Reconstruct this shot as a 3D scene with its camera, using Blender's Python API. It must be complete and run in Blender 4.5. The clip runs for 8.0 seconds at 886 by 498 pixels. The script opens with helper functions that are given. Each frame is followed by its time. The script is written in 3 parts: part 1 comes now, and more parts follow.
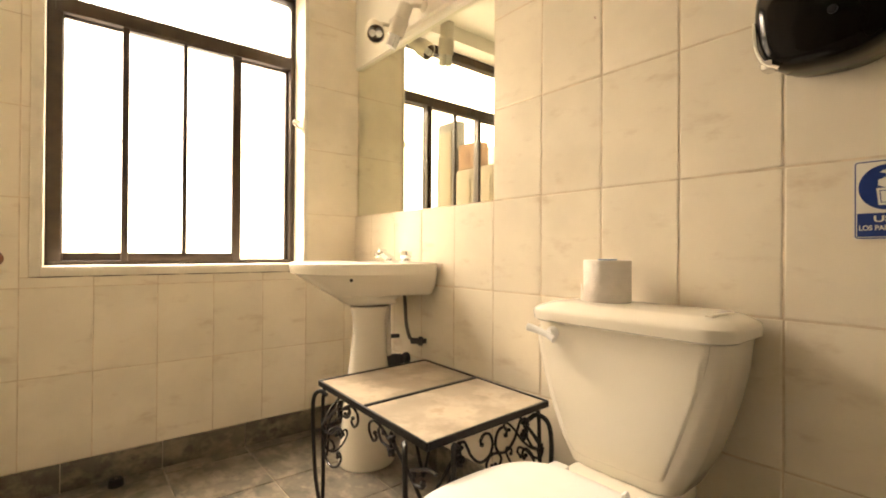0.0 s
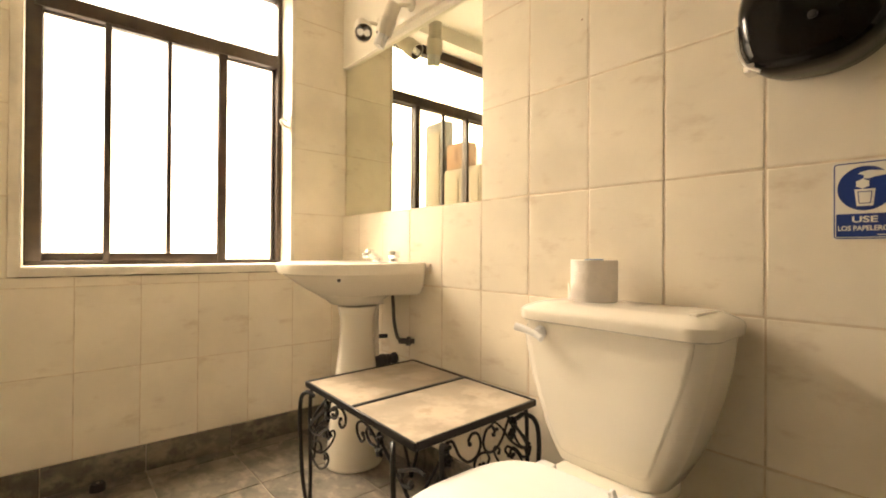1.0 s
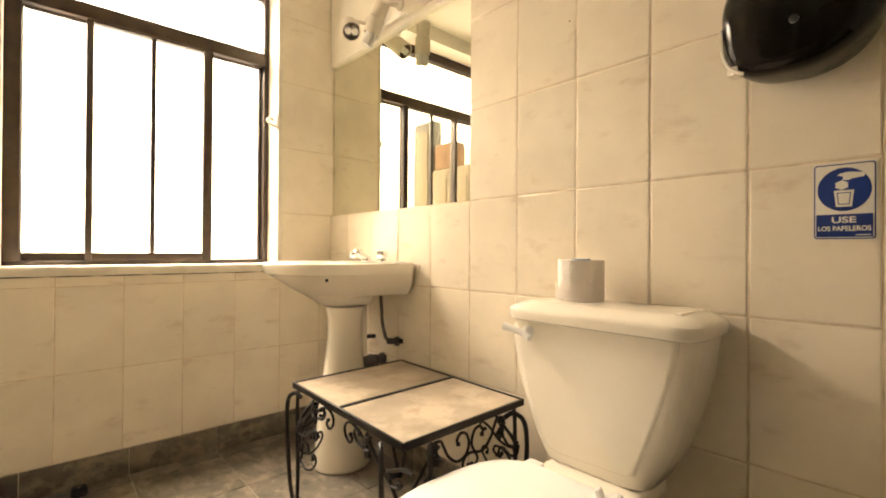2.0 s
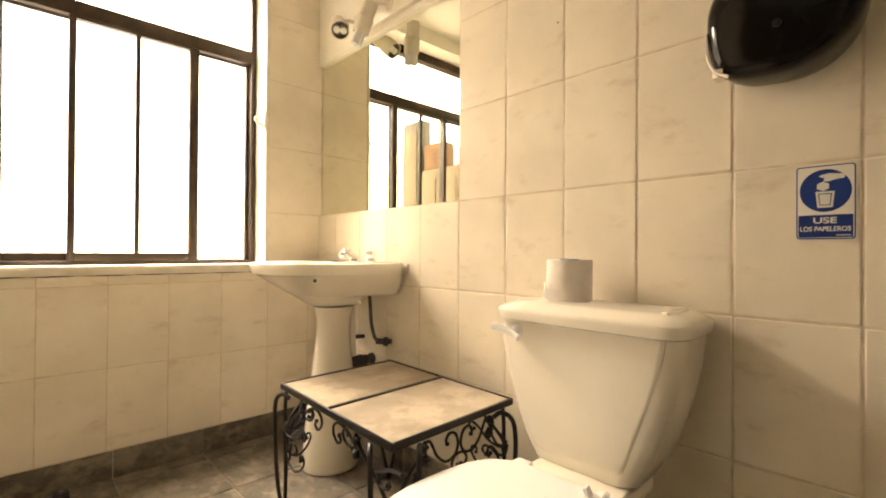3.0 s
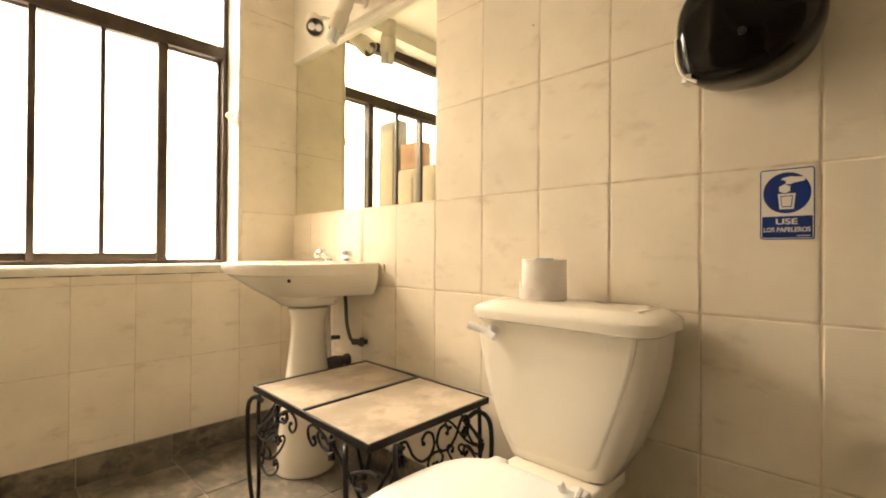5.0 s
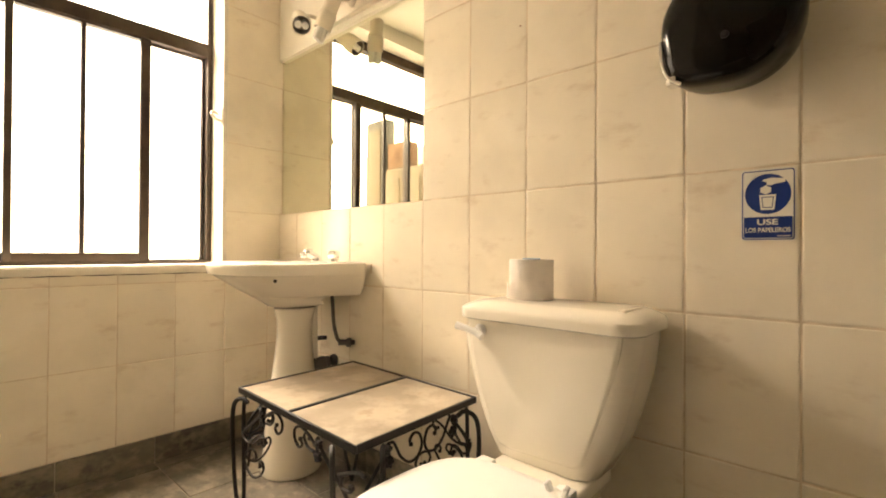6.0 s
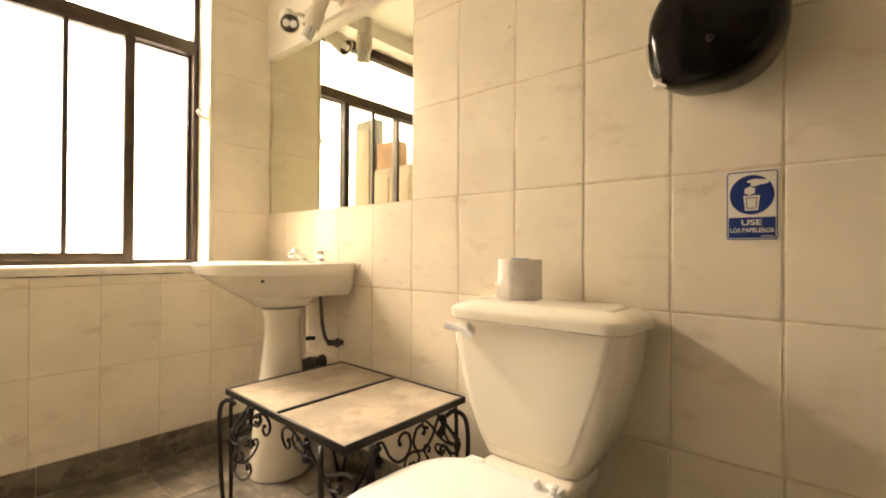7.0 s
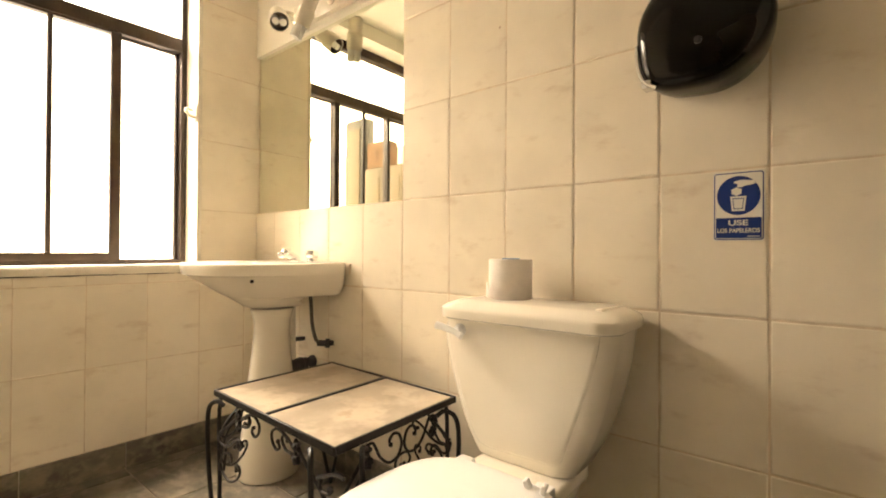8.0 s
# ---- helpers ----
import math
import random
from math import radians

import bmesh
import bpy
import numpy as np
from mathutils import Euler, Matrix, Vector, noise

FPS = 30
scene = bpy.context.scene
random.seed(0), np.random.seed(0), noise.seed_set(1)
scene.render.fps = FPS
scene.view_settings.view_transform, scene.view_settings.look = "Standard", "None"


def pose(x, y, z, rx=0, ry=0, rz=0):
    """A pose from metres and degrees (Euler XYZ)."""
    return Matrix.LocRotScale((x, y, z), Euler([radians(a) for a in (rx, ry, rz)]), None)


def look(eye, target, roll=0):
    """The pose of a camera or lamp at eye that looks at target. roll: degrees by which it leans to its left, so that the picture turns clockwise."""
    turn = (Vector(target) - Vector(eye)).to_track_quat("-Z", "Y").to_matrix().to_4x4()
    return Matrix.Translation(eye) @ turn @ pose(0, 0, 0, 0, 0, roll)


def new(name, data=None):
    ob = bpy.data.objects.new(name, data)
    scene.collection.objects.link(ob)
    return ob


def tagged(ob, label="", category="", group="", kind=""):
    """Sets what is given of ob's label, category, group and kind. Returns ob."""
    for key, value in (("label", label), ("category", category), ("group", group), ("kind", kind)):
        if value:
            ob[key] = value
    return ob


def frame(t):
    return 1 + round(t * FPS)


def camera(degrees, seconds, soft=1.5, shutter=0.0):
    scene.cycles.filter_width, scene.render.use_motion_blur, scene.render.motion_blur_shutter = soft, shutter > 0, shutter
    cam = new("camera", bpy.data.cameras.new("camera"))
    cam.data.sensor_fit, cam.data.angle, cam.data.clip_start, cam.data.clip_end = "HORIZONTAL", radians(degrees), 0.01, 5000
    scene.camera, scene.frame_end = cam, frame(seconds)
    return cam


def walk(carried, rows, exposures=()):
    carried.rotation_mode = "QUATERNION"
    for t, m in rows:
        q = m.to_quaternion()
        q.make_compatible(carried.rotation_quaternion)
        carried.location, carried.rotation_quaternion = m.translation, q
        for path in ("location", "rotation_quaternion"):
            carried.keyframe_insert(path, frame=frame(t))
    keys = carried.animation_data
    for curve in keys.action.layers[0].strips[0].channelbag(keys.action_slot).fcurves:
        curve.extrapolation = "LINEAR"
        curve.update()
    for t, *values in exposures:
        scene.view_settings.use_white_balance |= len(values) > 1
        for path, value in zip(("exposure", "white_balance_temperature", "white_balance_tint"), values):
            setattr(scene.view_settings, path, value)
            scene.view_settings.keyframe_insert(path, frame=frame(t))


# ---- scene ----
DEG = 88.1
cam = camera(DEG, 8.0, soft=1.9)
EYE = (2.047, -1.099, 0.834)
YAWS = [(0.0, 50.88), (0.5, 50.18), (1.0, 49.40), (1.5, 48.65), (3.0, 46.58), (3.5, 45.88), (4.0, 45.15), (4.5, 44.41),
        (6.0, 42.07), (6.5, 41.37), (7.0, 40.71), (7.5, 40.15), (8.0, 39.55)]
walk(cam, [(t, pose(*EYE, 90.33, -0.35, yaw)) for t, yaw in YAWS], exposures=[(0.0, 0.0), (8.0, 0.0)])

# ---- world and light ----
world = bpy.data.worlds.new("sky")
scene.world = world
world.use_nodes = True
wn = world.node_tree
sky = wn.nodes.new("ShaderNodeTexSky")
sky.sky_type, sky.sun_disc = "NISHITA", False
sky.sun_elevation, sky.sun_rotation = radians(58), radians(30)
wn.nodes["Background"].inputs["Strength"].default_value = 0.15
wn.links.new(sky.outputs["Color"], wn.nodes["Background"].inputs["Color"])
sun_data = bpy.data.lights.new("sun", "SUN")
sun_data.energy, sun_data.angle, sun_data.color = 2.0, radians(0.6), (1.0, 0.9, 0.74)
sun = new("sun", sun_data)
sun.matrix_world = look((1.5, 2.6, 5.0), (0, 0, 0))
SKY_WATTS = 195.0
sky_data = bpy.data.lights.new("window_daylight", "AREA")
sky_data.shape, sky_data.size, sky_data.size_y, sky_data.energy, sky_data.color = "RECTANGLE", 1.1, 1.3, SKY_WATTS, (1.0, 0.815, 0.615)
sky_data.spread = radians(130)
sky_light = new("window_daylight", sky_data)
sky_light.matrix_world = look((-1.0, -0.72, 2.72), (0.60, -0.75, 0.50))
# emission of the backdrop, which stands in for daylight and lights the room
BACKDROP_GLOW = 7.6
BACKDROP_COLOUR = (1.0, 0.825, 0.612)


# ---- materials ----
def material(name, colour, rough=0.5, metal=0.0, spread=0.06, scale=8.0, bump=0.0, bump_scale=60.0, vary=0.0, coat=0.0):
    """A surface with broad stains, fine grain and fine relief."""
    m = bpy.data.materials.new(name)
    m.use_nodes = True
    nt = m.node_tree
    b = nt.nodes["Principled BSDF"]
    b.inputs["Metallic"].default_value = metal
    b.inputs["Coat Weight"].default_value = coat
    co = nt.nodes.new("ShaderNodeTexCoord")
    info = nt.nodes.new("ShaderNodeObjectInfo")
    shift = nt.nodes.new("ShaderNodeVectorMath")
    shift.operation = "MULTIPLY_ADD"
    nt.links.new(info.outputs["Random"], shift.inputs[0])
    shift.inputs[1].default_value = (31, 17, 23) if vary else (0, 0, 0)
    nt.links.new(co.outputs["Object"], shift.inputs[2])
    broad = nt.nodes.new("ShaderNodeTexNoise")
    broad.inputs["Scale"].default_value, broad.inputs["Detail"].default_value = scale, 5
    fine = nt.nodes.new("ShaderNodeTexNoise")
    fine.inputs["Scale"].default_value, fine.inputs["Detail"].default_value = bump_scale, 3
    for n in (broad, fine):
        nt.links.new(shift.outputs[0], n.inputs["Vector"])
    ramp = nt.nodes.new("ShaderNodeValToRGB")
    lo = [c * (1 - spread * 1.6) for c in colour]
    hi = [min(1, c * (1 + spread)) for c in colour]
    ramp.color_ramp.elements[0].position, ramp.color_ramp.elements[1].position = 0.33, 0.62
    ramp.color_ramp.elements[0].color, ramp.color_ramp.elements[1].color = (*lo, 1), (*hi, 1)
    nt.links.new(broad.outputs["Fac"], ramp.inputs["Fac"])
    col = ramp.outputs["Color"]
    if vary:
        hsv = nt.nodes.new("ShaderNodeHueSaturation")
        mr = nt.nodes.new("ShaderNodeMapRange")
        mr.inputs["To Min"].default_value, mr.inputs["To Max"].default_value = 1 - vary, 1 + vary
        nt.links.new(info.outputs["Random"], mr.inputs["Value"])
        nt.links.new(mr.outputs["Result"], hsv.inputs["Value"])
        nt.links.new(col, hsv.inputs["Color"])
        col = hsv.outputs["Color"]
    nt.links.new(col, b.inputs["Base Color"])
    rr = nt.nodes.new("ShaderNodeMapRange")
    rr.inputs["To Min"].default_value, rr.inputs["To Max"].default_value = rough * 0.8, min(1, rough * 1.25)
    nt.links.new(fine.outputs["Fac"], rr.inputs["Value"])
    nt.links.new(rr.outputs["Result"], b.inputs["Roughness"])
    if bump:
        bp = nt.nodes.new("ShaderNodeBump")
        bp.inputs["Strength"].default_value, bp.inputs["Distance"].default_value = bump, 0.002
        nt.links.new(fine.outputs["Fac"], bp.inputs["Height"])
        nt.links.new(bp.outputs["Normal"], b.inputs["Normal"])
    return m


def mottled(m, colour, amount, scale=(5.0, 5.0, 5.0), low=0.5, high=0.7, turn=0.0, detail=5.0):
    """Adds soft uneven patches of a colour to a material, drawn out along one way."""
    nt = m.node_tree
    b = nt.nodes["Principled BSDF"]
    was = b.inputs["Base Color"].links[0].from_socket
    vec = [n for n in nt.nodes if n.type == "VECT_MATH"][0].outputs[0]
    mp = nt.nodes.new("ShaderNodeMapping")
    mp.inputs["Rotation"].default_value = (0, radians(turn), 0)
    mp.inputs["Scale"].default_value = scale
    nt.links.new(vec, mp.inputs["Vector"])
    n = nt.nodes.new("ShaderNodeTexNoise")
    n.inputs["Scale"].default_value, n.inputs["Detail"].default_value, n.inputs["Roughness"].default_value = 1.0, detail, 0.62
    nt.links.new(mp.outputs["Vector"], n.inputs["Vector"])
    r = nt.nodes.new("ShaderNodeMapRange")
    r.interpolation_type = "SMOOTHSTEP"
    r.inputs["From Min"].default_value, r.inputs["From Max"].default_value = low, high
    r.inputs["To Max"].default_value = amount
    nt.links.new(n.outputs["Fac"], r.inputs["Value"])
    mix = nt.nodes.new("ShaderNodeMix")
    mix.data_type = "RGBA"
    nt.links.new(r.outputs["Result"], mix.inputs["Factor"])
    nt.links.new(was, mix.inputs["A"])
    mix.inputs["B"].default_value = (*colour, 1)
    nt.links.new(mix.outputs["Result"], b.inputs["Base Color"])
    return m


def plain(name, colour, rough, metal=0.0, transmission=0.0, ior=1.45):
    m = bpy.data.materials.new(name)
    m.use_nodes = True
    b = m.node_tree.nodes["Principled BSDF"]
    b.inputs["Base Color"].default_value = (*colour, 1)
    b.inputs["Roughness"].default_value, b.inputs["Metallic"].default_value = rough, metal
    b.inputs["Transmission Weight"].default_value, b.inputs["IOR"].default_value = transmission, ior
    return m


def glowing(name, colour, strength):
    m = bpy.data.materials.new(name)
    m.use_nodes = True
    b = m.node_tree.nodes["Principled BSDF"]
    b.inputs["Base Color"].default_value = (*colour, 1)
    b.inputs["Emission Color"].default_value = (*colour, 1)
    b.inputs["Emission Strength"].default_value = strength
    return m


TILE = material("glazed_tile", (0.86, 0.782, 0.638), 0.17, spread=0.03, scale=6, bump=0.05, bump_scale=25, vary=0.025)
mottled(TILE, (0.58, 0.45, 0.31), 0.50, (7.0, 7.0, 17.0), 0.55, 0.76, 42)
mottled(TILE, (0.90, 0.83, 0.70), 0.5, (3.0, 3.0, 3.0), 0.5, 0.68)
TILE.node_tree.nodes["Principled BSDF"].inputs["Specular IOR Level"].default_value = 0.4
GROUT = material("grout", (0.70, 0.585, 0.43), 0.85, spread=0.12, scale=20, bump=0.3, bump_scale=300)
SLATE = material("slate_tile", (0.112, 0.097, 0.074), 0.36, spread=0.25, scale=11, bump=0.14, bump_scale=45, vary=0.10)
mottled(SLATE, (0.30, 0.258, 0.195), 0.70, (15.0, 15.0, 22.0), 0.44, 0.68, 20, 9.0)
mottled(SLATE, (0.26, 0.225, 0.165), 0.50, (5.0, 5.0, 8.0), 0.48, 0.66, 50, 8.0)
mottled(SLATE, (0.05, 0.042, 0.032), 0.75, (13.0, 13.0, 9.0), 0.54, 0.70, 0, 8.0)
FLOOR_GROUT = material("floor_grout", (0.33, 0.285, 0.215), 0.8, spread=0.15, scale=15, bump=0.3, bump_scale=200)
PLASTER = material("painted_plaster", (0.90, 0.86, 0.75), 0.6, spread=0.03, scale=3, bump=0.15, bump_scale=120)
# tan for the unseen far wall, picked to warm the bounced light
TAN_BOUNCE = material("tan_bounce", (0.50, 0.33, 0.19), 0.6, spread=0.05, scale=3, bump=0.15, bump_scale=120)
TRIM_WHITE = material("trim_plaster", (0.80, 0.74, 0.62), 0.5, spread=0.06, scale=14, bump=0.25, bump_scale=90)
PORCELAIN = material("porcelain", (0.90, 0.845, 0.73), 0.16, spread=0.015, scale=3, coat=0.3)
IRON = material("wrought_iron", (0.006, 0.0055, 0.005), 0.46, spread=0.3, scale=30, bump=0.3, bump_scale=150)
IRON.node_tree.nodes["Principled BSDF"].inputs["Specular IOR Level"].default_value = 0.35
TABLE_TILE = material("table_tile", (0.42, 0.36, 0.285), 0.19, spread=0.08, scale=9, bump=0.06, bump_scale=30, vary=0.03)
mottled(TABLE_TILE, (0.60, 0.51, 0.40), 0.7, (8.0, 8.0, 8.0), 0.45, 0.62, 0, 7.0)
mottled(TABLE_TILE, (0.33, 0.24, 0.16), 0.45, (16.0, 16.0, 16.0), 0.56, 0.72, 0, 7.0)
BRONZE = material("bronze_window_paint", (0.045, 0.030, 0.020), 0.42, metal=0.2, spread=0.2, scale=18, bump=0.1, bump_scale=80)
GLASS = plain("clear_glass", (1, 1, 1), 0.0, 0, 1.0, 1.45)
MIRROR = plain("silvered_glass", (0.86, 0.87, 0.76), 0.005, 1.0)
CHROME = plain("chrome", (0.80, 0.80, 0.80), 0.08, 1.0)
BLACK_PLASTIC = material("black_plastic", (0.006, 0.005, 0.004), 0.10, spread=0.1, scale=5)
BLACK_PLASTIC.node_tree.nodes["Principled BSDF"].inputs["Specular IOR Level"].default_value = 0.2
BLACK_MATT = plain("black_rubber", (0.008, 0.008, 0.008), 0.45)
PAPER = material("tissue_paper", (0.86, 0.80, 0.74), 0.95, spread=0.03, scale=30, bump=0.5, bump_scale=220)
CORE_BLUE = material("blue_core_card", (0.16, 0.30, 0.52), 0.8, spread=0.1)
WHITE_PLASTIC = material("white_plastic", (0.88, 0.87, 0.85), 0.3, spread=0.02)
LAMP_WHITE = material("white_enamel", (0.80, 0.74, 0.62), 0.35, spread=0.03)
BULB = material("bulb_glass", (0.85, 0.84, 0.80), 0.25, spread=0.02)
DARK_INSIDE = plain("dark_reflector", (0.26, 0.22, 0.17), 0.4)
HOSE = material("grey_braided_hose", (0.10, 0.095, 0.085), 0.45, metal=0.4, spread=0.3, scale=120, bump=0.4, bump_scale=400)
PIPE_GREY = material("dark_grey_pipe", (0.05, 0.048, 0.045), 0.5, spread=0.2)
PVC = material("white_pipe", (0.85, 0.80, 0.70), 0.4, spread=0.05)
SIGN_WHITE = plain("sign_white", (0.80, 0.76, 0.68), 0.4)
SIGN_BLUE = plain("sign_blue", (0.012, 0.035, 0.19), 0.35)
KNOB_BROWN = material("brown_knob", (0.36, 0.17, 0.09), 0.35, spread=0.1)
CARDBOARD = material("cardboard", (0.20, 0.115, 0.055), 0.85, spread=0.06, scale=12, bump=0.2, bump_scale=100)
CARD_PRINT = plain("card_print", (0.10, 0.055, 0.03), 0.9)
OLIVE_WOOD = material("olive_painted_wood", (0.070, 0.064, 0.040), 0.5, spread=0.10, scale=9, bump=0.15, bump_scale=60)
CREAM_WOOD = material("cream_painted_wood", (0.17, 0.128, 0.066), 0.5, spread=0.08, scale=9, bump=0.15, bump_scale=60)
YARD_WALL = material("pale_render", (0.80, 0.74, 0.60), 0.9, spread=0.05, scale=2, bump=0.4, bump_scale=80)
YARD_FLOOR = material("pale_concrete", (0.45, 0.42, 0.36), 0.9, spread=0.12, scale=3, bump=0.4, bump_scale=90)
BACKDROP = glowing("daylight_glow", BACKDROP_COLOUR, BACKDROP_GLOW)


# ---- building helpers ----
def mesh_of(name, bm, mat, smooth=True):
    bmesh.ops.recalc_face_normals(bm, faces=bm.faces)
    me = bpy.data.meshes.new(name)
    bm.to_mesh(me)
    bm.free()
    me.materials.append(mat)
    if smooth:
        me.polygons.foreach_set("use_smooth", [True] * len(me.polygons))
        me.set_sharp_from_angle(angle=radians(38))
    return me


def part(name, bm, mat, parent=None, label="", smooth=True):
    """One mesh object, under its thing where one is given. Vertices are in world metres."""
    ob = new(name, mesh_of(name, bm, mat, smooth))
    if parent is not None:
        ob.parent = parent
        bpy.context.view_layer.update()
        ob.matrix_parent_inverse = parent.matrix_world.inverted()
    if label:
        tagged(ob, label)
    return ob


def thing(name, at, label, category, group="", kind=""):
    ob = new(name)
    ob.empty_display_size = 0.05
    ob.location = at
    bpy.context.view_layer.update()
    return tagged(ob, label, category, group, kind)


def box(bm, lo, hi, bevel=0.0, segments=2):
    r = bmesh.ops.create_cube(bm, size=1)
    c = [(a + b) / 2 for a, b in zip(lo, hi)]
    s = [abs(b - a) for a, b in zip(lo, hi)]
    bmesh.ops.transform(bm, matrix=Matrix.LocRotScale(c, None, s), verts=r["verts"])
    if bevel:
        edges = list({e for v in r["verts"] for e in v.link_edges})
        bmesh.ops.bevel(bm, geom=edges, offset=bevel, segments=segments, profile=0.5, affect="EDGES")
    return bm


def loft(bm, rings, cap_start=True, cap_end=True):
    """Skin closed rings of equal vertex count."""
    vs = [[bm.verts.new(p) for p in ring] for ring in rings]
    n = len(vs[0])
    for a, b in zip(vs, vs[1:]):
        for i in range(n):
            bm.faces.new((a[i], a[(i + 1) % n], b[(i + 1) % n], b[i]))
    if cap_start:
        bm.faces.new(vs[0][::-1])
    if cap_end:
        bm.faces.new(vs[-1])
    return bm


def lathe(bm, profile, at=(0, 0, 0), turn=None, n=24, cap_start=True, cap_end=True):
    """Turn a profile of (radius, height) round the z axis, then put it in place."""
    m = Matrix.Translation(at) @ (turn.to_4x4() if turn else Matrix.Identity(4))
    rings = [[m @ Vector((r * math.cos(2 * math.pi * i / n), r * math.sin(2 * math.pi * i / n), z)) for i in range(n)] for r, z in profile]
    return loft(bm, rings, cap_start, cap_end)


def along(direction):
    return Vector(direction).to_track_quat("Z", "Y").to_matrix()


def tube(bm, points, radius, n=8, taper=None):
    """A round bar along points."""
    pts = [Vector(p) for p in points]
    rings, side = [], None
    for i, p in enumerate(pts):
        d = (pts[min(i + 1, len(pts) - 1)] - pts[max(i - 1, 0)]).normalized()
        if side is None:
            side = d.cross(Vector((0.31, 0.57, 0.76))).normalized()
        side = (side - d * side.dot(d)).normalized()
        up = d.cross(side)
        r = radius * (taper[i] if taper else 1)
        rings.append([p + side * (r * math.cos(2 * math.pi * k / n)) + up * (r * math.sin(2 * math.pi * k / n)) for k in range(n)])
    return loft(bm, rings)


def bezier(pts, n=10):
    """A smooth line through points (Catmull-Rom)."""
    p = [Vector(q) for q in pts]
    p = [p[0] * 2 - p[1]] + p + [p[-1] * 2 - p[-2]]
    out = []
    for i in range(1, len(p) - 2):
        for k in range(n):
            t = k / n
            out.append(0.5 * ((2 * p[i]) + (p[i + 1] - p[i - 1]) * t + (2 * p[i - 1] - 5 * p[i] + 4 * p[i + 1] - p[i + 2]) * t * t
                              + (3 * p[i] - p[i - 1] - 3 * p[i + 1] + p[i + 2]) * t ** 3))
    return out + [p[-2]]


def rounded(cx, cy, z, hx, hy, r, n=6):
    """A ring: a rectangle with round corners."""
    r = min(r, hx * 0.999, hy * 0.999)
    out = []
    for qx, qy, a0 in ((1, 1, 0), (-1, 1, 90), (-1, -1, 180), (1, -1, 270)):
        for k in range(n + 1):
            a = radians(a0 + 90 * k / n)
            out.append((cx + qx * (hx - r) + r * math.cos(a), cy + qy * (hy - r) + r * math.sin(a), z))
    return out


# ---- the setting ----
CEILING = 2.16
EAST, SOUTH = 3.4, -1.52
# unseen recess, added to cut the fill light at the toilet end
TURN_X, DEEP = 1.35, -3.3
WIN_Y0, WIN_Y1, WIN_Z0, WIN_Z1 = -1.176, -0.260, 0.772, 2.08

bm = bmesh.new()
box(bm, (-0.2, SOUTH - 0.2, -0.2), (TURN_X - 0.2, 0.2, -0.004))
box(bm, (TURN_X - 0.2, DEEP - 0.2, -0.2), (EAST + 0.2, 0.2, -0.004))
floor = tagged(part("floor", bm, FLOOR_GROUT, smooth=False), "dark slate tiled bathroom floor with pale joints", "floor", kind="structure")

bm = bmesh.new()
box(bm, (-0.2, SOUTH - 0.2, CEILING), (TURN_X - 0.2, 0.2, CEILING + 0.2))
box(bm, (TURN_X - 0.2, DEEP - 0.2, CEILING), (EAST + 0.2, 0.2, CEILING + 0.2))
tagged(part("ceiling", bm, PLASTER, smooth=False), "plain cream painted ceiling", "ceiling", kind="structure")

bm = bmesh.new()
box(bm, (-0.2, 0.03, -0.004), (EAST + 0.2, 0.2, CEILING))
box(bm, (-0.0012, 0.0012, -0.004), (EAST, 0.03, 1.006))
box(bm, (0.962, 0.0012, 1.006), (EAST, 0.03, CEILING))
wall_north = tagged(part("wall_north", bm, GROUT, smooth=False), "wall of cream glazed tiles with a mirror", "wall", kind="structure")

bm = bmesh.new()
W0 = -0.2
box(bm, (W0, SOUTH, -0.004), (-0.0012, WIN_Y0, CEILING))
box(bm, (W0, WIN_Y1, -0.004), (-0.0012, 0.03, CEILING))
box(bm, (W0, WIN_Y0, -0.004), (-0.0012, WIN_Y1, WIN_Z0))
box(bm, (W0, WIN_Y0, WIN_Z1), (-0.0012, WIN_Y1, CEILING))
wall_west = tagged(part("wall_west", bm, GROUT, smooth=False), "wall of cream glazed tiles round a window", "wall", kind="structure")

# unseen walls, added behind the camera; place and colour steer the bounced light
bm = bmesh.new()
box(bm, (EAST, DEEP - 0.2, -0.004), (EAST + 0.2, 0.2, CEILING))
tagged(part("wall_east", bm, PLASTER, smooth=False), "unseen cream wall added to close the room and bounce light", "wall", kind="structure")
bm = bmesh.new()
box(bm, (TURN_X - 0.2, DEEP - 0.2, -0.004), (EAST, DEEP, CEILING))
tagged(part("wall_far", bm, TAN_BOUNCE, smooth=False), "unseen tan wall added to dim and warm the bounced light", "wall", kind="structure")
bm = bmesh.new()
box(bm, (-0.2, SOUTH - 0.2, -0.004), (TURN_X, SOUTH, CEILING))
box(bm, (TURN_X - 0.2, DEEP, -0.004), (TURN_X, SOUTH - 0.2, CEILING))
tagged(part("wall_south", bm, PLASTER, smooth=False), "unseen cream wall added to close the room and bounce light", "wall", kind="structure")

# painted strip over the mirror, and over the tiles of the window wall
bm = bmesh.new()
box(bm, (0.0, -0.003, 1.737), (0.960, 0.03, CEILING))
part("painted_panel", bm, PLASTER, wall_north, "smooth cream painted strip over the mirror", smooth=False)
bm = bmesh.new()
box(bm, (-0.0012, SOUTH, WIN_Z1 - 0.004), (0.003, -0.003, CEILING))
part("painted_panel", bm, PLASTER, wall_west, "smooth cream painted lintel", smooth=False)

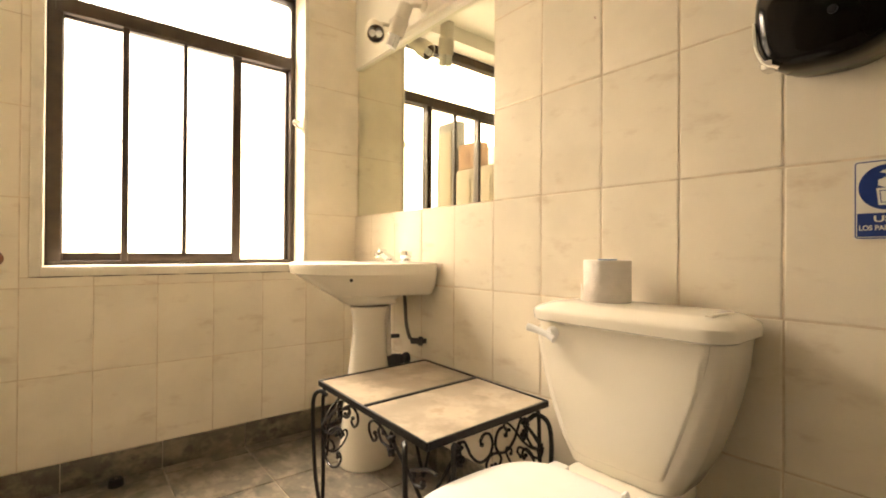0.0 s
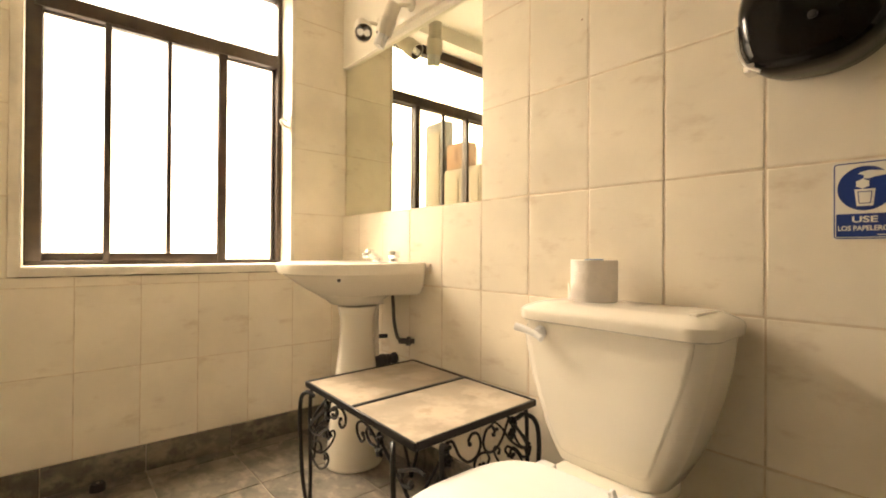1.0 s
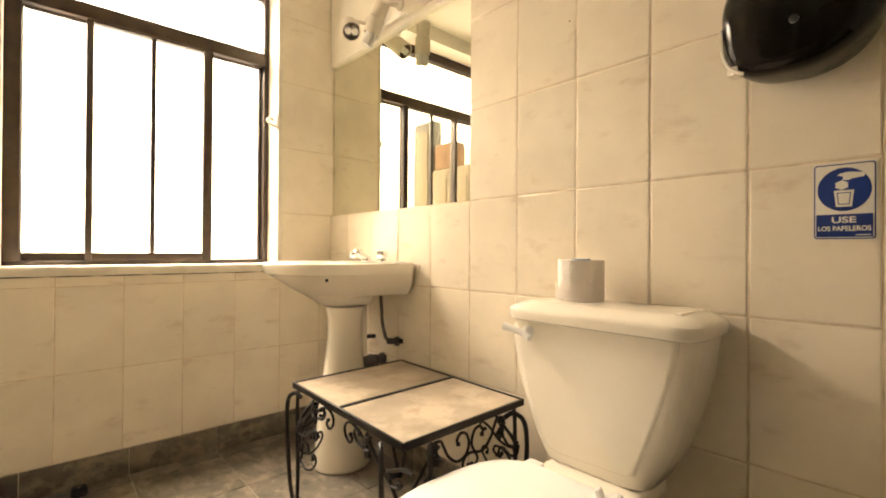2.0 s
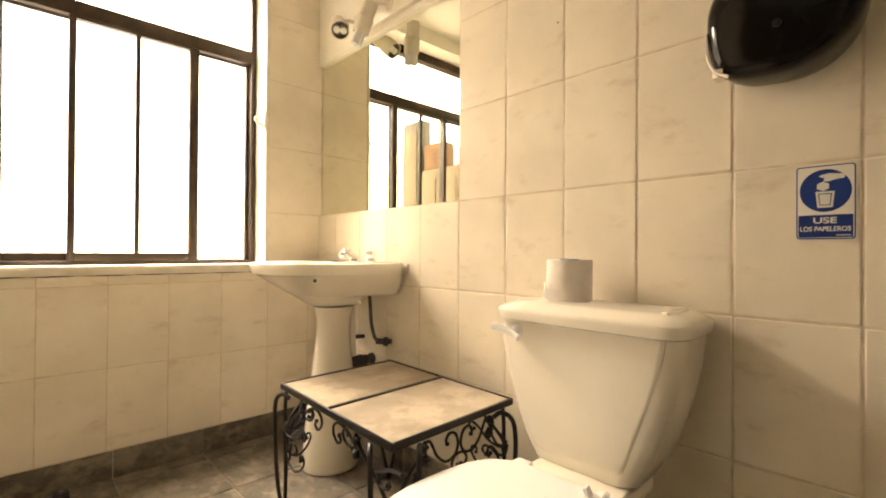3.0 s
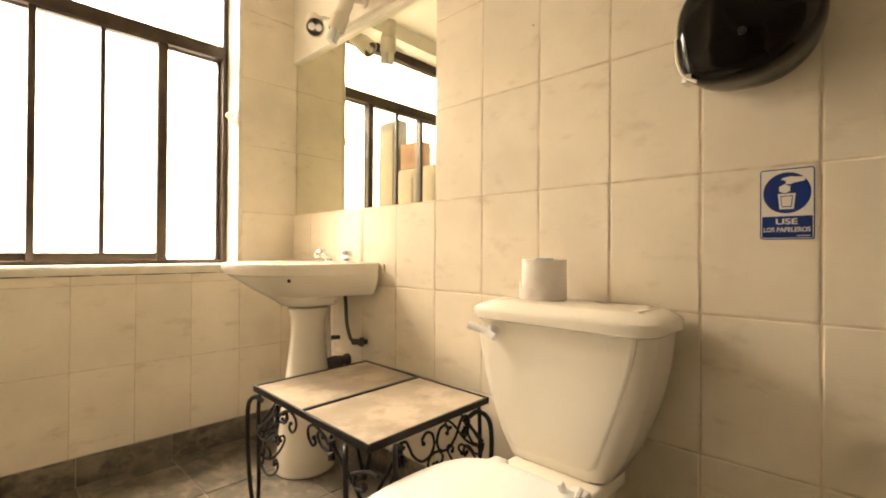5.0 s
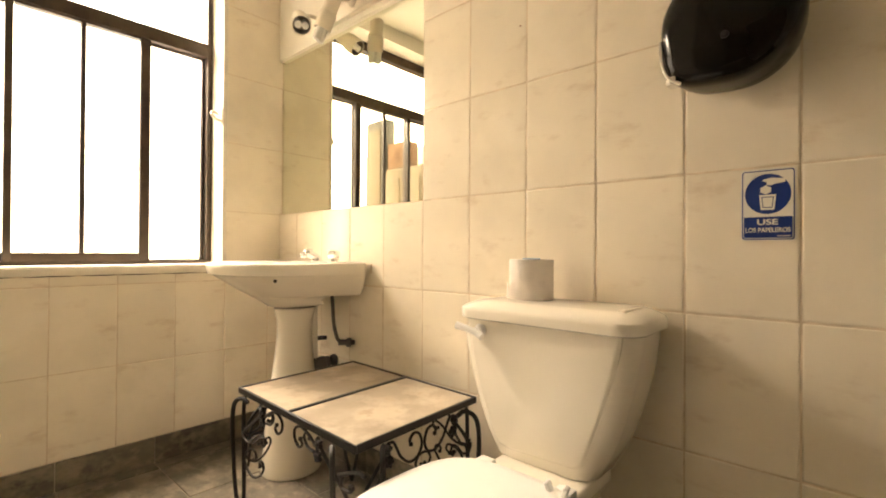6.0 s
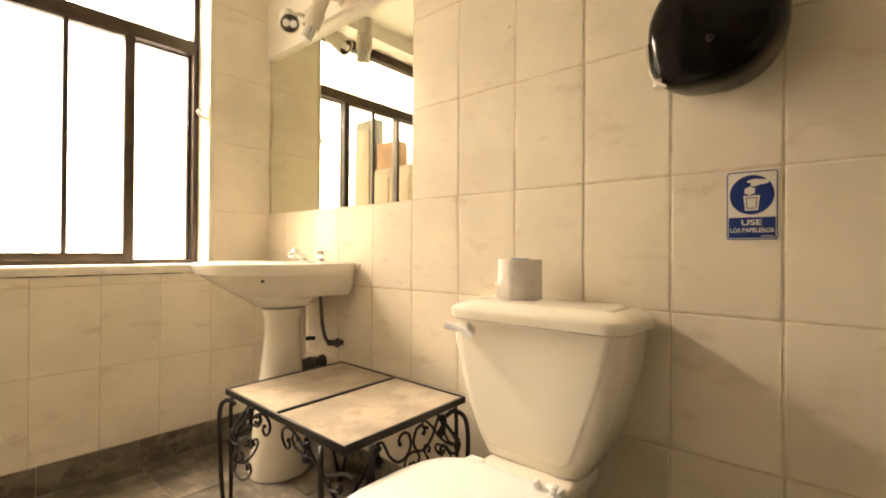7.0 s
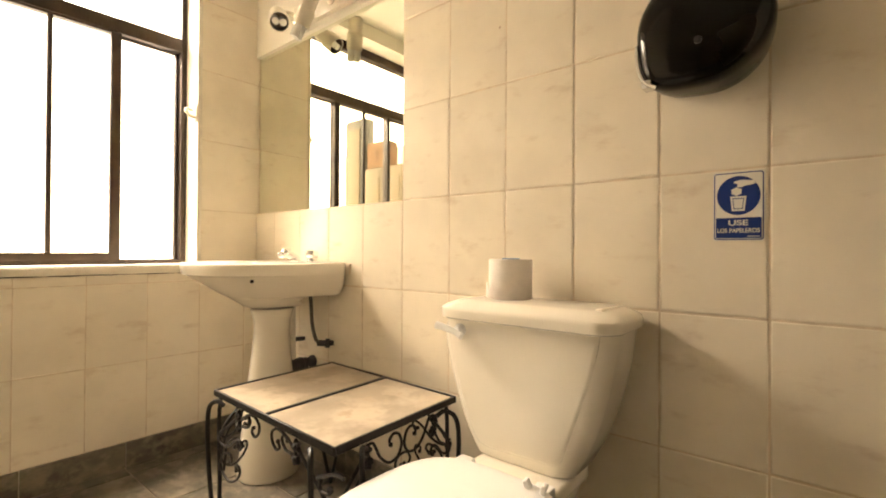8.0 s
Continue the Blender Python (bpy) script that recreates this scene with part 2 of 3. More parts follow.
# plaster reveals of the window opening
for lo, hi in (((W0, WIN_Y1 - 0.004, WIN_Z0), (0.001, WIN_Y1 + 0.001, WIN_Z1)),
               ((W0, WIN_Y0 - 0.001, WIN_Z0), (0.001, WIN_Y0 + 0.004, WIN_Z1)),
               ((W0, WIN_Y0, WIN_Z1 - 0.004), (0.001, WIN_Y1, WIN_Z1 + 0.001)),
               ((W0, WIN_Y0, WIN_Z0 - 0.001), (0.001, WIN_Y1, WIN_Z0 + 0.004))):
    bm = bmesh.new()
    box(bm, lo, hi, 0.002, 1)
    part("reveal", bm, TRIM_WHITE, wall_west, "white plastered window reveal")
TRIM = 0.030
for lo, hi in (((0.0, WIN_Y0 - TRIM, WIN_Z0 - TRIM), (0.005, WIN_Y0 - 0.001, WIN_Z1)),
               ((0.0, WIN_Y0 - 0.001, WIN_Z0 - TRIM), (0.005, WIN_Y1 + 0.006, WIN_Z0 - 0.001)),
               ((0.0, WIN_Y1 + 0.001, WIN_Z0 - 0.001), (0.004, WIN_Y1 + 0.012, WIN_Z1))):
    bm = bmesh.new()
    box(bm, lo, hi, 0.0025, 2)
    part("trim", bm, TRIM_WHITE, wall_west, "white plaster trim round the window")


# ---- the window ----
window = thing("window_1", (-0.14, -0.72, WIN_Z0), "brown metal sliding window with a fixed light above", "window", kind="structure")
TRANSOM = (1.700, 1.757)
XO, XI = -0.175, -0.118
y0, y1, z0, z1 = WIN_Y0 + 0.004, WIN_Y1 - 0.004, WIN_Z0 + 0.004, WIN_Z1 - 0.004


def bar(name, lo, hi, parent, bevel=0.003, mat=None, label=""):
    b = bmesh.new()
    box(b, lo, hi, bevel, 2)
    return part(name, b, mat or BRONZE, parent, label)


bar("bottom_rail", (XO, y0, z0), (XI, y1, z0 + 0.016), window)
bar("top_rail", (XO, y0, z1 - 0.052), (XI, y1, z1), window)
bar("jamb", (XO, y0, z0 + 0.014), (XI, y0 + 0.046, z1 - 0.052), window)
bar("jamb", (XO, y1 - 0.022, z0 + 0.014), (XI, y1, z1 - 0.052), window)
bar("transom", (XO, y0 + 0.024, TRANSOM[0]), (XI + 0.006, y1 - 0.022, TRANSOM[1]), window)


def sash(ya, yb, left, right, bottom, x, muntin=None, top=0.018):
    """One sliding sash with its rails and glass."""
    s = thing("sash", (x, (ya + yb) / 2, z0 + 0.016), "", "")
    s.parent = window
    bpy.context.view_layer.update()
    s.matrix_parent_inverse = window.matrix_world.inverted()
    za, zb = z0 + 0.008, TRANSOM[0] + 0.004
    h = 0.013
    bar("stile", (x - h, ya, za), (x + h, ya + left, zb), s)
    bar("stile", (x - h, yb - right, za), (x + h, yb, zb), s)
    bar("rail", (x - h + 0.001, ya + left, za), (x + h - 0.001, yb - right, za + bottom), s)
    bar("rail", (x - h + 0.001, ya + left, zb - top), (x + h - 0.001, yb - right, zb), s)
    cuts = [ya + left, yb - right]
    if muntin:
        bar("muntin", (x - h + 0.002, muntin[0], za + bottom), (x + h - 0.002, muntin[1], zb - top), s)
        cuts = [ya + left, muntin[0], muntin[1], yb - right]
    for a, b in zip(cuts[::2], cuts[1::2]):
        g = bar("pane", (x - 0.002, a, za + bottom), (x + 0.002, b, zb - top), s, 0, GLASS)
        g.visible_shadow = False


sash(y0 + 0.036, -0.926, 0.014, 0.020, 0.038, -0.158, None, 0.010)
sash(-0.947, -0.508, 0.022, 0.036, 0.038, -0.131, (-0.738, -0.722), 0.010)
sash(-0.530, y1 - 0.023, 0.020, 0.012, 0.012, -0.160, None, 0.010)
g = bar("pane", (-0.148, y0 + 0.024, TRANSOM[1]), (-0.144, y1 - 0.022, z1 - 0.052), window, 0, GLASS)
g.visible_shadow = False
# latch on the reveal
latch = thing("window_latch", (-0.06, WIN_Y1 - 0.004, 1.42), "small cream painted metal hook on the window reveal", "latch")
bm = bmesh.new()
tube(bm, bezier([(-0.06, -0.262, 1.44), (-0.055, -0.285, 1.445), (-0.045, -0.297, 1.43), (-0.03, -0.288, 1.41), (-0.018, -0.268, 1.40)]), 0.006)
box(bm, (-0.035, -0.268, 1.385), (-0.005, -0.259, 1.455), 0.003)
part("hook", bm, LAMP_WHITE, latch)

# ---- outside the window ----
bm = bmesh.new()
box(bm, (-6, -6, -0.45), (-0.2, 5, -0.25))
tagged(part("ground", bm, YARD_FLOOR, smooth=False), "pale concrete yard ground outside the window", "ground", kind="structure")
# added glowing walls: the white outdoors is their emission, not a lit surface
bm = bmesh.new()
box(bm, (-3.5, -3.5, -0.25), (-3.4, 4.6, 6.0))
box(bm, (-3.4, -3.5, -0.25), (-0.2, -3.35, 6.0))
tagged(part("backdrop", bm, BACKDROP, smooth=False), "glowing white backdrop standing in for daylight outside the window", "backdrop", kind="structure")
bm = bmesh.new()
box(bm, (-3.4, -3.3, -0.25), (-0.2, -3.1, 2.2))
tagged(part("yard_wall", bm, YARD_WALL, smooth=False), "pale rendered wall of the yard outside", "wall", kind="structure")


def cupboard(x0, x1, top, label, wood, rear):
    """A tall painted cupboard with panelled doors, facing the yard."""
    c = thing("cupboard", ((x0 + x1) / 2, -2.7, -0.25), label, "cupboard", "cupboards in the yard")
    b = bmesh.new()
    box(b, (x0, rear, -0.25), (x1, -2.42, top), 0.006)
    part("body", b, wood, c)
    n = max(1, round((x1 - x0) / 0.3))
    w = (x1 - x0) / n
    for i in range(n):
        a, e = x0 + i * w + 0.012, x0 + (i + 1) * w - 0.012
        d = bmesh.new()
        box(d, (a, -2.42, -0.15), (e, -2.40, top - 0.03), 0.003)
        door = part("door", d, wood, c)
        for za, zb in ((0.0, (top - 0.1) * 0.48), ((top - 0.1) * 0.56, top - 0.12)):
            d = bmesh.new()
            box(d, (a + 0.05, -2.40, za), (e - 0.05, -2.388, zb), 0.006)
            part("panel", d, CREAM_WOOD, door)
    return c


cupboard(-2.42, -2.08, 2.40, "tall olive cupboard with cream panels in the yard", OLIVE_WOOD, -2.56)
cupboard(-2.07, -1.42, 1.79, "lower cream panelled cupboard with a box on top", CREAM_WOOD, -3.05)
carton = thing("cardboard_box", (-1.82, -2.65, 1.79), "brown cardboard box on top of the cupboard", "box")
bm = bmesh.new()
box(bm, (-2.05, -2.60, 1.792), (-1.72, -2.43, 2.09), 0.006)
part("body", bm, CARDBOARD, carton)
bm = bmesh.new()
for k in range(3):
    box(bm, (-1.91, -2.431, 1.86 + 0.05 * k), (-1.85, -2.427, 1.89 + 0.05 * k))
part("print", bm, CARD_PRINT, carton, "dark printed bars")

# ---- the mirror ----
mirror = thing("mirror", (0.48, -0.003, 1.006), "large frameless wall mirror with a green tinge", "mirror")
bm = bmesh.new()
box(bm, (0.001, 0.015, 1.0065), (0.961, 0.0298, 1.7365))
part("glass", bm, MIRROR, mirror, smooth=False)

# ---- spotlights over the mirror ----
fixture = thing("spotlight_bar", (0.62, 0.0, 1.80), "white wall bar with two swivel spotlights", "lamp")
bm = bmesh.new()
box(bm, (0.34, -0.026, 1.758), (0.95, -0.0032, 1.85), 0.004)
part("mounting_bar", bm, LAMP_WHITE, fixture)


def spot(front, direction, joint, length=0.13, r=0.038, lit_out=0.0):
    """A cylinder spot: open front rim, bulb inside, swivel arm to the bar."""
    d = Vector(direction).normalized()
    f = Vector(front)
    rear = f - d * length
    q = along(d)
    b = bmesh.new()
    lathe(b, [(r * 0.45, 0), (r * 0.8, 0.006), (r * 0.86, 0.02), (r * 0.86, length * 0.45), (r * 0.9, length * 0.5), (r, length * 0.52), (r, length),
              (r - 0.003, length), (r - 0.004, length * 0.6), (r * 0.4, length * 0.55)], rear, q, 28)
    head = part("spot_head", b, LAMP_WHITE, fixture)
    b = bmesh.new()
    lathe(b, [(r - 0.0045, 0), (r - 0.0045, length * 0.36)], rear + d * length * 0.6, q, 28, True, False)
    part("reflector", b, DARK_INSIDE, head, "dark inside of the lamp head")
    b = bmesh.new()
    side = q @ Vector((1, 0, 0))
    for s in (-1, 1):
        o = rear + d * (length * 0.6) + side * (0.0140 * s)
        lathe(b, [(0.0145, 0), (0.0145, length * 0.36 + lit_out), (0.009, length * 0.38 + lit_out), (0.001, length * 0.395 + lit_out)], o, q, 12)
    part("bulb", b, BULB, head, "unlit white folded tube bulb")
    b = bmesh.new()
    m = rear + d * length * 0.3
    tube(b, bezier([joint, (Vector(joint) + m) / 2 + Vector((0, -0.01, 0.012)), m]), 0.008)
    lathe(b, [(0.022, 0), (0.022, 0.012), (0.014, 0.02)], Vector(joint) + Vector((0, 0.006, 0)), along((0, -1, 0)), 20)
    part("arm", b, LAMP_WHITE, fixture)


spot((0.398, -0.124, 1.736), (0.70, -0.32, -0.64), (0.385, -0.026, 1.80), 0.12)
spot((0.528, -0.115, 1.682), (-0.33, -0.20, -0.90), (0.60, -0.026, 1.80), 0.13, 0.033, 0.050)

# ---- pedestal washbasin ----
BX, BY = 0.440, -0.175


def basin_ring(hx, front, back, z, hb=None, n=64):
    """A basin outline: square and hb wide at the wall, round and hx wide in front."""
    hb = hx if hb is None else hb
    mid = back + (front - back) * 0.42
    out = []
    for k in range(n):
        a = 2 * math.pi * (k + 0.5) / n
        c, s = math.cos(a), math.sin(a)
        f = min(1.0, max(0.0, (s + 0.35) / 0.75))
        w = hx + (hb - hx) * f * f * (3 - 2 * f)
        e = 0.16 if s >= 0 else 0.86
        ex = 0.86 + (0.16 - 0.86) * min(1.0, max(0.0, (s + 0.12) / 0.24))
        out.append((BX + w * math.copysign(abs(c) ** ex, c), mid + ((back if s >= 0 else front) - mid) * abs(s) ** e, z))
    return out


basin = thing("washbasin", (BX, BY, 0.0), "cream porcelain pedestal washbasin with chrome taps", "washbasin")
bm = bmesh.new()
loft(bm, [basin_ring(0.060, -0.250, -0.100, 0.622), basin_ring(0.081, -0.274, -0.085, 0.629), basin_ring(0.102, -0.290, -0.100, 0.643, 0.088),
          basin_ring(0.126, -0.315, -0.088, 0.659, 0.112), basin_ring(0.134, -0.324, -0.070, 0.6645, 0.130), basin_ring(0.139, -0.329, -0.004, 0.667, 0.205), basin_ring(0.151, -0.342, -0.003, 0.674, 0.218),
          basin_ring(0.185, -0.384, -0.003, 0.700, 0.237), basin_ring(0.219, -0.425, -0.003, 0.728, 0.246), basin_ring(0.238, -0.446, -0.003, 0.7425, 0.2475),
          basin_ring(0.2420, -0.4535, -0.003, 0.7470, 0.249), basin_ring(0.2475, -0.4675, -0.003, 0.7515, 0.250), basin_ring(0.2490, -0.471, -0.003, 0.763, 0.250), basin_ring(0.252, -0.475, -0.003, 0.782, 0.252),
          basin_ring(0.250, -0.473, -0.003, 0.788, 0.251), basin_ring(0.244, -0.467, -0.005, 0.7915, 0.247), basin_ring(0.232, -0.455, -0.010, 0.791, 0.238),
          basin_ring(0.212, -0.432, -0.135, 0.786), basin_ring(0.204, -0.424, -0.143, 0.775), basin_ring(0.178, -0.395, -0.165, 0.725),
          basin_ring(0.120, -0.335, -0.205, 0.680), basin_ring(0.040, -0.285, -0.250, 0.665)])
bowl = part("bowl", bm, PORCELAIN, basin)
bm = bmesh.new()
rings = []
for r, z in ((0.106, 0.0), (0.110, 0.006), (0.110, 0.014), (0.103, 0.10), (0.095, 0.22), (0.080, 0.34), (0.068, 0.45), (0.063, 0.52), (0.064, 0.57),
             (0.071, 0.600), (0.076, 0.615), (0.074, 0.619)):
    rings.append([(0.437 + 0.024 * z + r * math.cos(a) * 0.95, BY + r * math.sin(a) * 1.04, z) for a in [2 * math.pi * k / 48 for k in range(48)]])
loft(bm, rings)
part("pedestal", bm, PORCELAIN, basin)
bm = bmesh.new()
lathe(bm, [(0.0058, 0.0), (0.0058, 0.004), (0.004, 0.004), (0.004, 0.001)], (0.6665, -0.370, 0.737), along((0.72, -0.55, -0.42)), 16)
part("overflow_hole", bm, BLACK_MATT, basin, "small dark overflow hole")
# spout and knob
bm = bmesh.new()
lathe(bm, [(0.027, 0), (0.027, 0.005), (0.019, 0.010), (0.016, 0.020)], (0.437, -0.070, 0.7905), None, 22)
line = bezier([(0.437, -0.060, 0.7985), (0.436, -0.085, 0.8125), (0.435, -0.108, 0.8235), (0.434, -0.126, 0.8235)], 6)
tube(bm, line, 0.0150, 14, [1.15 - 0.25 * k / (len(line) - 1) for k in range(len(line))])
lathe(bm, [(0.010, 0), (0.013, 0.004), (0.0145, 0.012), (0.012, 0.022), (0.004, 0.027)], (0.434, -0.129, 0.8055), None, 18)
spout = part("spout", bm, CHROME, basin, "chrome tap spout")
bm = bmesh.new()
box(bm, (0.427, -0.125, 0.8325), (0.443, -0.092, 0.8425), 0.003, 2)
part("lever", bm, CHROME, spout)
bm = bmesh.new()
n, rings = 48, []
for r, z, flute in ((0.026, 0.0, 0), (0.026, 0.005, 0), (0.017, 0.008, 0), (0.017, 0.012, 0), (0.022, 0.014, 1), (0.0255, 0.020, 1), (0.0255, 0.038, 1), (0.0225, 0.044, 1), (0.004, 0.046, 0)):
    rings.append([(0.552 + r * (1 - 0.12 * flute * (0.5 + 0.5 * math.cos(6 * a))) * math.cos(a), -0.072 + r * (1 - 0.12 * flute * (0.5 + 0.5 * math.cos(6 * a))) * math.sin(a), 0.7905 + z)
                  for a in [2 * math.pi * k / n for k in range(n)]])
loft(bm, rings)
part("tap_knob", bm, CHROME, basin, "chrome tap knob")
# sealing blobs at the wall
bm = bmesh.new()
tube(bm, bezier([(0.693, -0.002, 0.786), (0.694, -0.003, 0.775), (0.692, -0.002, 0.762), (0.690, -0.002, 0.75)]), 0.0035, 6)
part("sealant", bm, GROUT, basin, "brown sealant at the wall")

pipes = thing("water_pipes", (0.52, -0.03, 0.36), "grey hose, valve and waste pipe under the washbasin", "pipe")
bm = bmesh.new()
tube(bm, bezier([(0.515, -0.055, 0.69), (0.517, -0.05, 0.62), (0.522, -0.048, 0.55), (0.540, -0.045, 0.495), (0.556, -0.040, 0.482)]), 0.0072, 10)
part("hose", bm, HOSE, pipes)
bm = bmesh.new()
lathe(bm, [(0.012, 0), (0.012, 0.03), (0.018, 0.032), (0.018, 0.045)], (0.556, -0.046, 0.480), along((0.8, 0.6, 0.0)), 16)
tube(bm, [(0.578, -0.03, 0.480), (0.60, -0.004, 0.480)], 0.010, 10)
part("angle_valve", bm, PIPE_GREY, pipes, "dark wall valve")
bm = bmesh.new()
tube(bm, bezier([(0.440, -0.085, 0.63), (0.440, -0.085, 0.55), (0.442, -0.085, 0.47), (0.448, -0.085, 0.40)]), 0.014, 12)
part("waste_pipe", bm, PVC, pipes, "white plastic waste pipe")
bm = bmesh.new()
tube(bm, [(0.395, -0.075, 0.474), (0.398, -0.03, 0.474), (0.400, -0.002, 0.472)], 0.009, 10)
part("hose_end", bm, PIPE_GREY, pipes)
bm = bmesh.new()
lathe(bm, [(0.022, 0), (0.026, 0.01), (0.026, 0.05), (0.022, 0.055), (0.022, 0.07)], (0.452, -0.10, 0.384), along((0.12, 1, 0.06)), 18)
lathe(bm, [(0.024, 0), (0.024, 0.010), (0.018, 0.02)], (0.465, -0.002, 0.390), along((0, -1, 0)), 18)
part("trap", bm, PIPE_GREY, pipes, "dark waste trap")

# ---- wrought-iron side table with two inlaid tiles ----
TX0, TX1, TY0, TY1, TZ = 0.676, 1.268, -0.506, -0.072, 0.430
table = thing("side_table", ((TX0 + TX1) / 2, (TY0 + TY1) / 2, 0), "black wrought-iron side table with two inlaid beige tiles", "table")
DIV = 0.974


def iron_bar(name, lo, hi, bevel=0.002):
    b = bmesh.new()
    box(b, lo, hi, bevel, 1)
    return part(name, b, IRON, table)


iron_bar("top_rail", (TX0, TY0, TZ - 0.019), (TX1, TY0 + 0.008, TZ))
iron_bar("top_rail", (TX0, TY1 - 0.008, TZ - 0.019), (TX1, TY1, TZ))
iron_bar("top_rail", (TX0, TY0 + 0.008, TZ - 0.019), (TX0 + 0.008, TY1 - 0.008, TZ))
iron_bar("top_rail", (TX1 - 0.008, TY0 + 0.008, TZ - 0.019), (TX1, TY1 - 0.008, TZ))
iron_bar("divider", (DIV - 0.006, TY0 + 0.008, TZ - 0.018), (DIV + 0.006, TY1 - 0.008, TZ + 0.001))
for a, b in ((TX0 + 0.0085, DIV - 0.0065), (DIV + 0.0065, TX1 - 0.0085)):
    bm = bmesh.new()
    box(bm, (a, TY0 + 0.0085, TZ - 0.012), (b, TY1 - 0.0085, TZ - 0.003), 0.0012, 1)
    part("inlaid_tile", bm, TABLE_TILE, table, "beige mottled ceramic tile")


def rosette(plane, u, z):
    """A small flower with five petals, one closed shape."""
    b = bmesh.new()
    rings = []
    for r, o in ((0.005, -0.006), (0.012, -0.003), (0.0135, 0.002), (0.0105, 0.006), (0.006, 0.005), (0.005, 0.008), (0.002, 0.010)):
        rings.append([plane(u + r * (1 + 0.26 * math.cos(5 * t) * (r > 0.008)) * math.cos(t), z + r * (1 + 0.26 * math.cos(5 * t) * (r > 0.008)) * math.sin(t), o)
                      for t in [2 * math.pi * k / 30 for k in range(30)]])
    loft(b, rings)
    part("rosette", b, IRON, table)


ZT = TZ - 0.019
# a flowing double curl on the short sides: from the middle, height under the rail
SWIRL = [(0.103, 0.045), (0.118, 0.044), (0.128, 0.030), (0.120, 0.012), (0.102, 0.010), (0.090, 0.028), (0.076, 0.052), (0.048, 0.073), (0.018, 0.068), (0.005, 0.044), (0.014, 0.017),
         (0.034, 0.010), (0.047, 0.022), (0.043, 0.033)]
SIDES = [(TX1 - TX0, lambda u, z, o: Vector((TX0 + u, TY0 + 0.006 - o, z))), (TX1 - TX0, lambda u, z, o: Vector((TX0 + u, TY1 - 0.006 + o, z))),
         (TY1 - TY0, lambda u, z, o: Vector((TX1 - 0.006 + o, TY0 + u, z))), (TY1 - TY0, lambda u, z, o: Vector((TX0 + 0.006 - o, TY0 + u, z)))]


def curl(name, place, pts, radius=0.0036, end=True):
    """A bent round bar through points (along, down from the rail), with a bead at its free end."""
    b = bmesh.new()
    line = bezier([place(u, ZT - d, 0) for u, d in pts], 6)
    tube(b, line, radius, 7)
    if end:
        r = bmesh.ops.create_icosphere(b, subdivisions=1, radius=radius * 1.75)
        bmesh.ops.translate(b, verts=r["verts"], vec=line[-1])
    return part(name, b, IRON, table)


for length, plane in SIDES:
    mid = length / 2
    w = 1.0 if length > 0.5 else 0.64
    for flip in (False, True):
        def side(u, z, o, plane=plane, flip=flip, length=length):
            return plane(length - u if flip else u, z, o)
        rosette(side, 0.150 * w, ZT - 0.020)
        rosette(side, 0.145 * w + 0.008, ZT - 0.050)
        # braces from the rosette to the leg
        curl("brace", side, [(0.140 * w, 0.030), (0.100 * w, 0.058), (0.055 * w, 0.088), (0.022, 0.118)], 0.0045, False)
        if w < 1.0:
            curl("brace", side, [(0.140 * w, 0.060), (0.105 * w, 0.090), (0.070 * w, 0.105), (0.028, 0.150)], 0.0036, False)
        # curls that branch off the leg; at one corner a single wide one
        if plane is SIDES[0][1] and flip:
            curl("scroll", plane, [(0.62, 0.037), (0.605, 0.036), (0.577, 0.042), (0.544, 0.056), (0.526, 0.065), (0.538, 0.067), (0.533, 0.081), (0.543, 0.089), (0.568, 0.085), (0.578, 0.075), (0.571, 0.075)], 0.0046)
        else:
            curl("scroll", side, [(0.018, 0.105), (0.045 * w, 0.128), (0.090 * w, 0.122), (0.125 * w, 0.098), (0.155 * w, 0.088), (0.168 * w, 0.100), (0.158 * w, 0.113), (0.146 * w, 0.106)])
            curl("scroll", side, [(0.024, 0.150), (0.040 * w, 0.196), (0.085 * w, 0.218), (0.130 * w, 0.205), (0.158 * w, 0.178), (0.152 * w, 0.160), (0.135 * w, 0.162), (0.138 * w, 0.174)])
            curl("scroll", side, [(0.030, 0.225), (0.034, 0.185), (0.062 * w, 0.150), (0.100 * w, 0.142), (0.112 * w, 0.158), (0.098 * w, 0.168)])
        if w == 1.0:
            # a hook hanging beside the rosette
            curl("scroll", side, [(0.165, 0.030), (0.195, 0.012), (0.235, 0.004), (0.262, 0.018), (0.262, 0.040), (0.242, 0.055), (0.226, 0.046), (0.234, 0.034)])
            curl("scroll", side, [(0.170, 0.046), (0.200, 0.042), (0.216, 0.024), (0.204, 0.010), (0.190, 0.020)])
        else:
            curl("scroll", side, [(mid - a, d) for a, d in SWIRL])
            curl("scroll", side, [(mid, 0.066), (mid - 0.016, 0.070), (mid - 0.027, 0.086), (mid - 0.018, 0.100), (mid - 0.006, 0.094)], 0.0033)
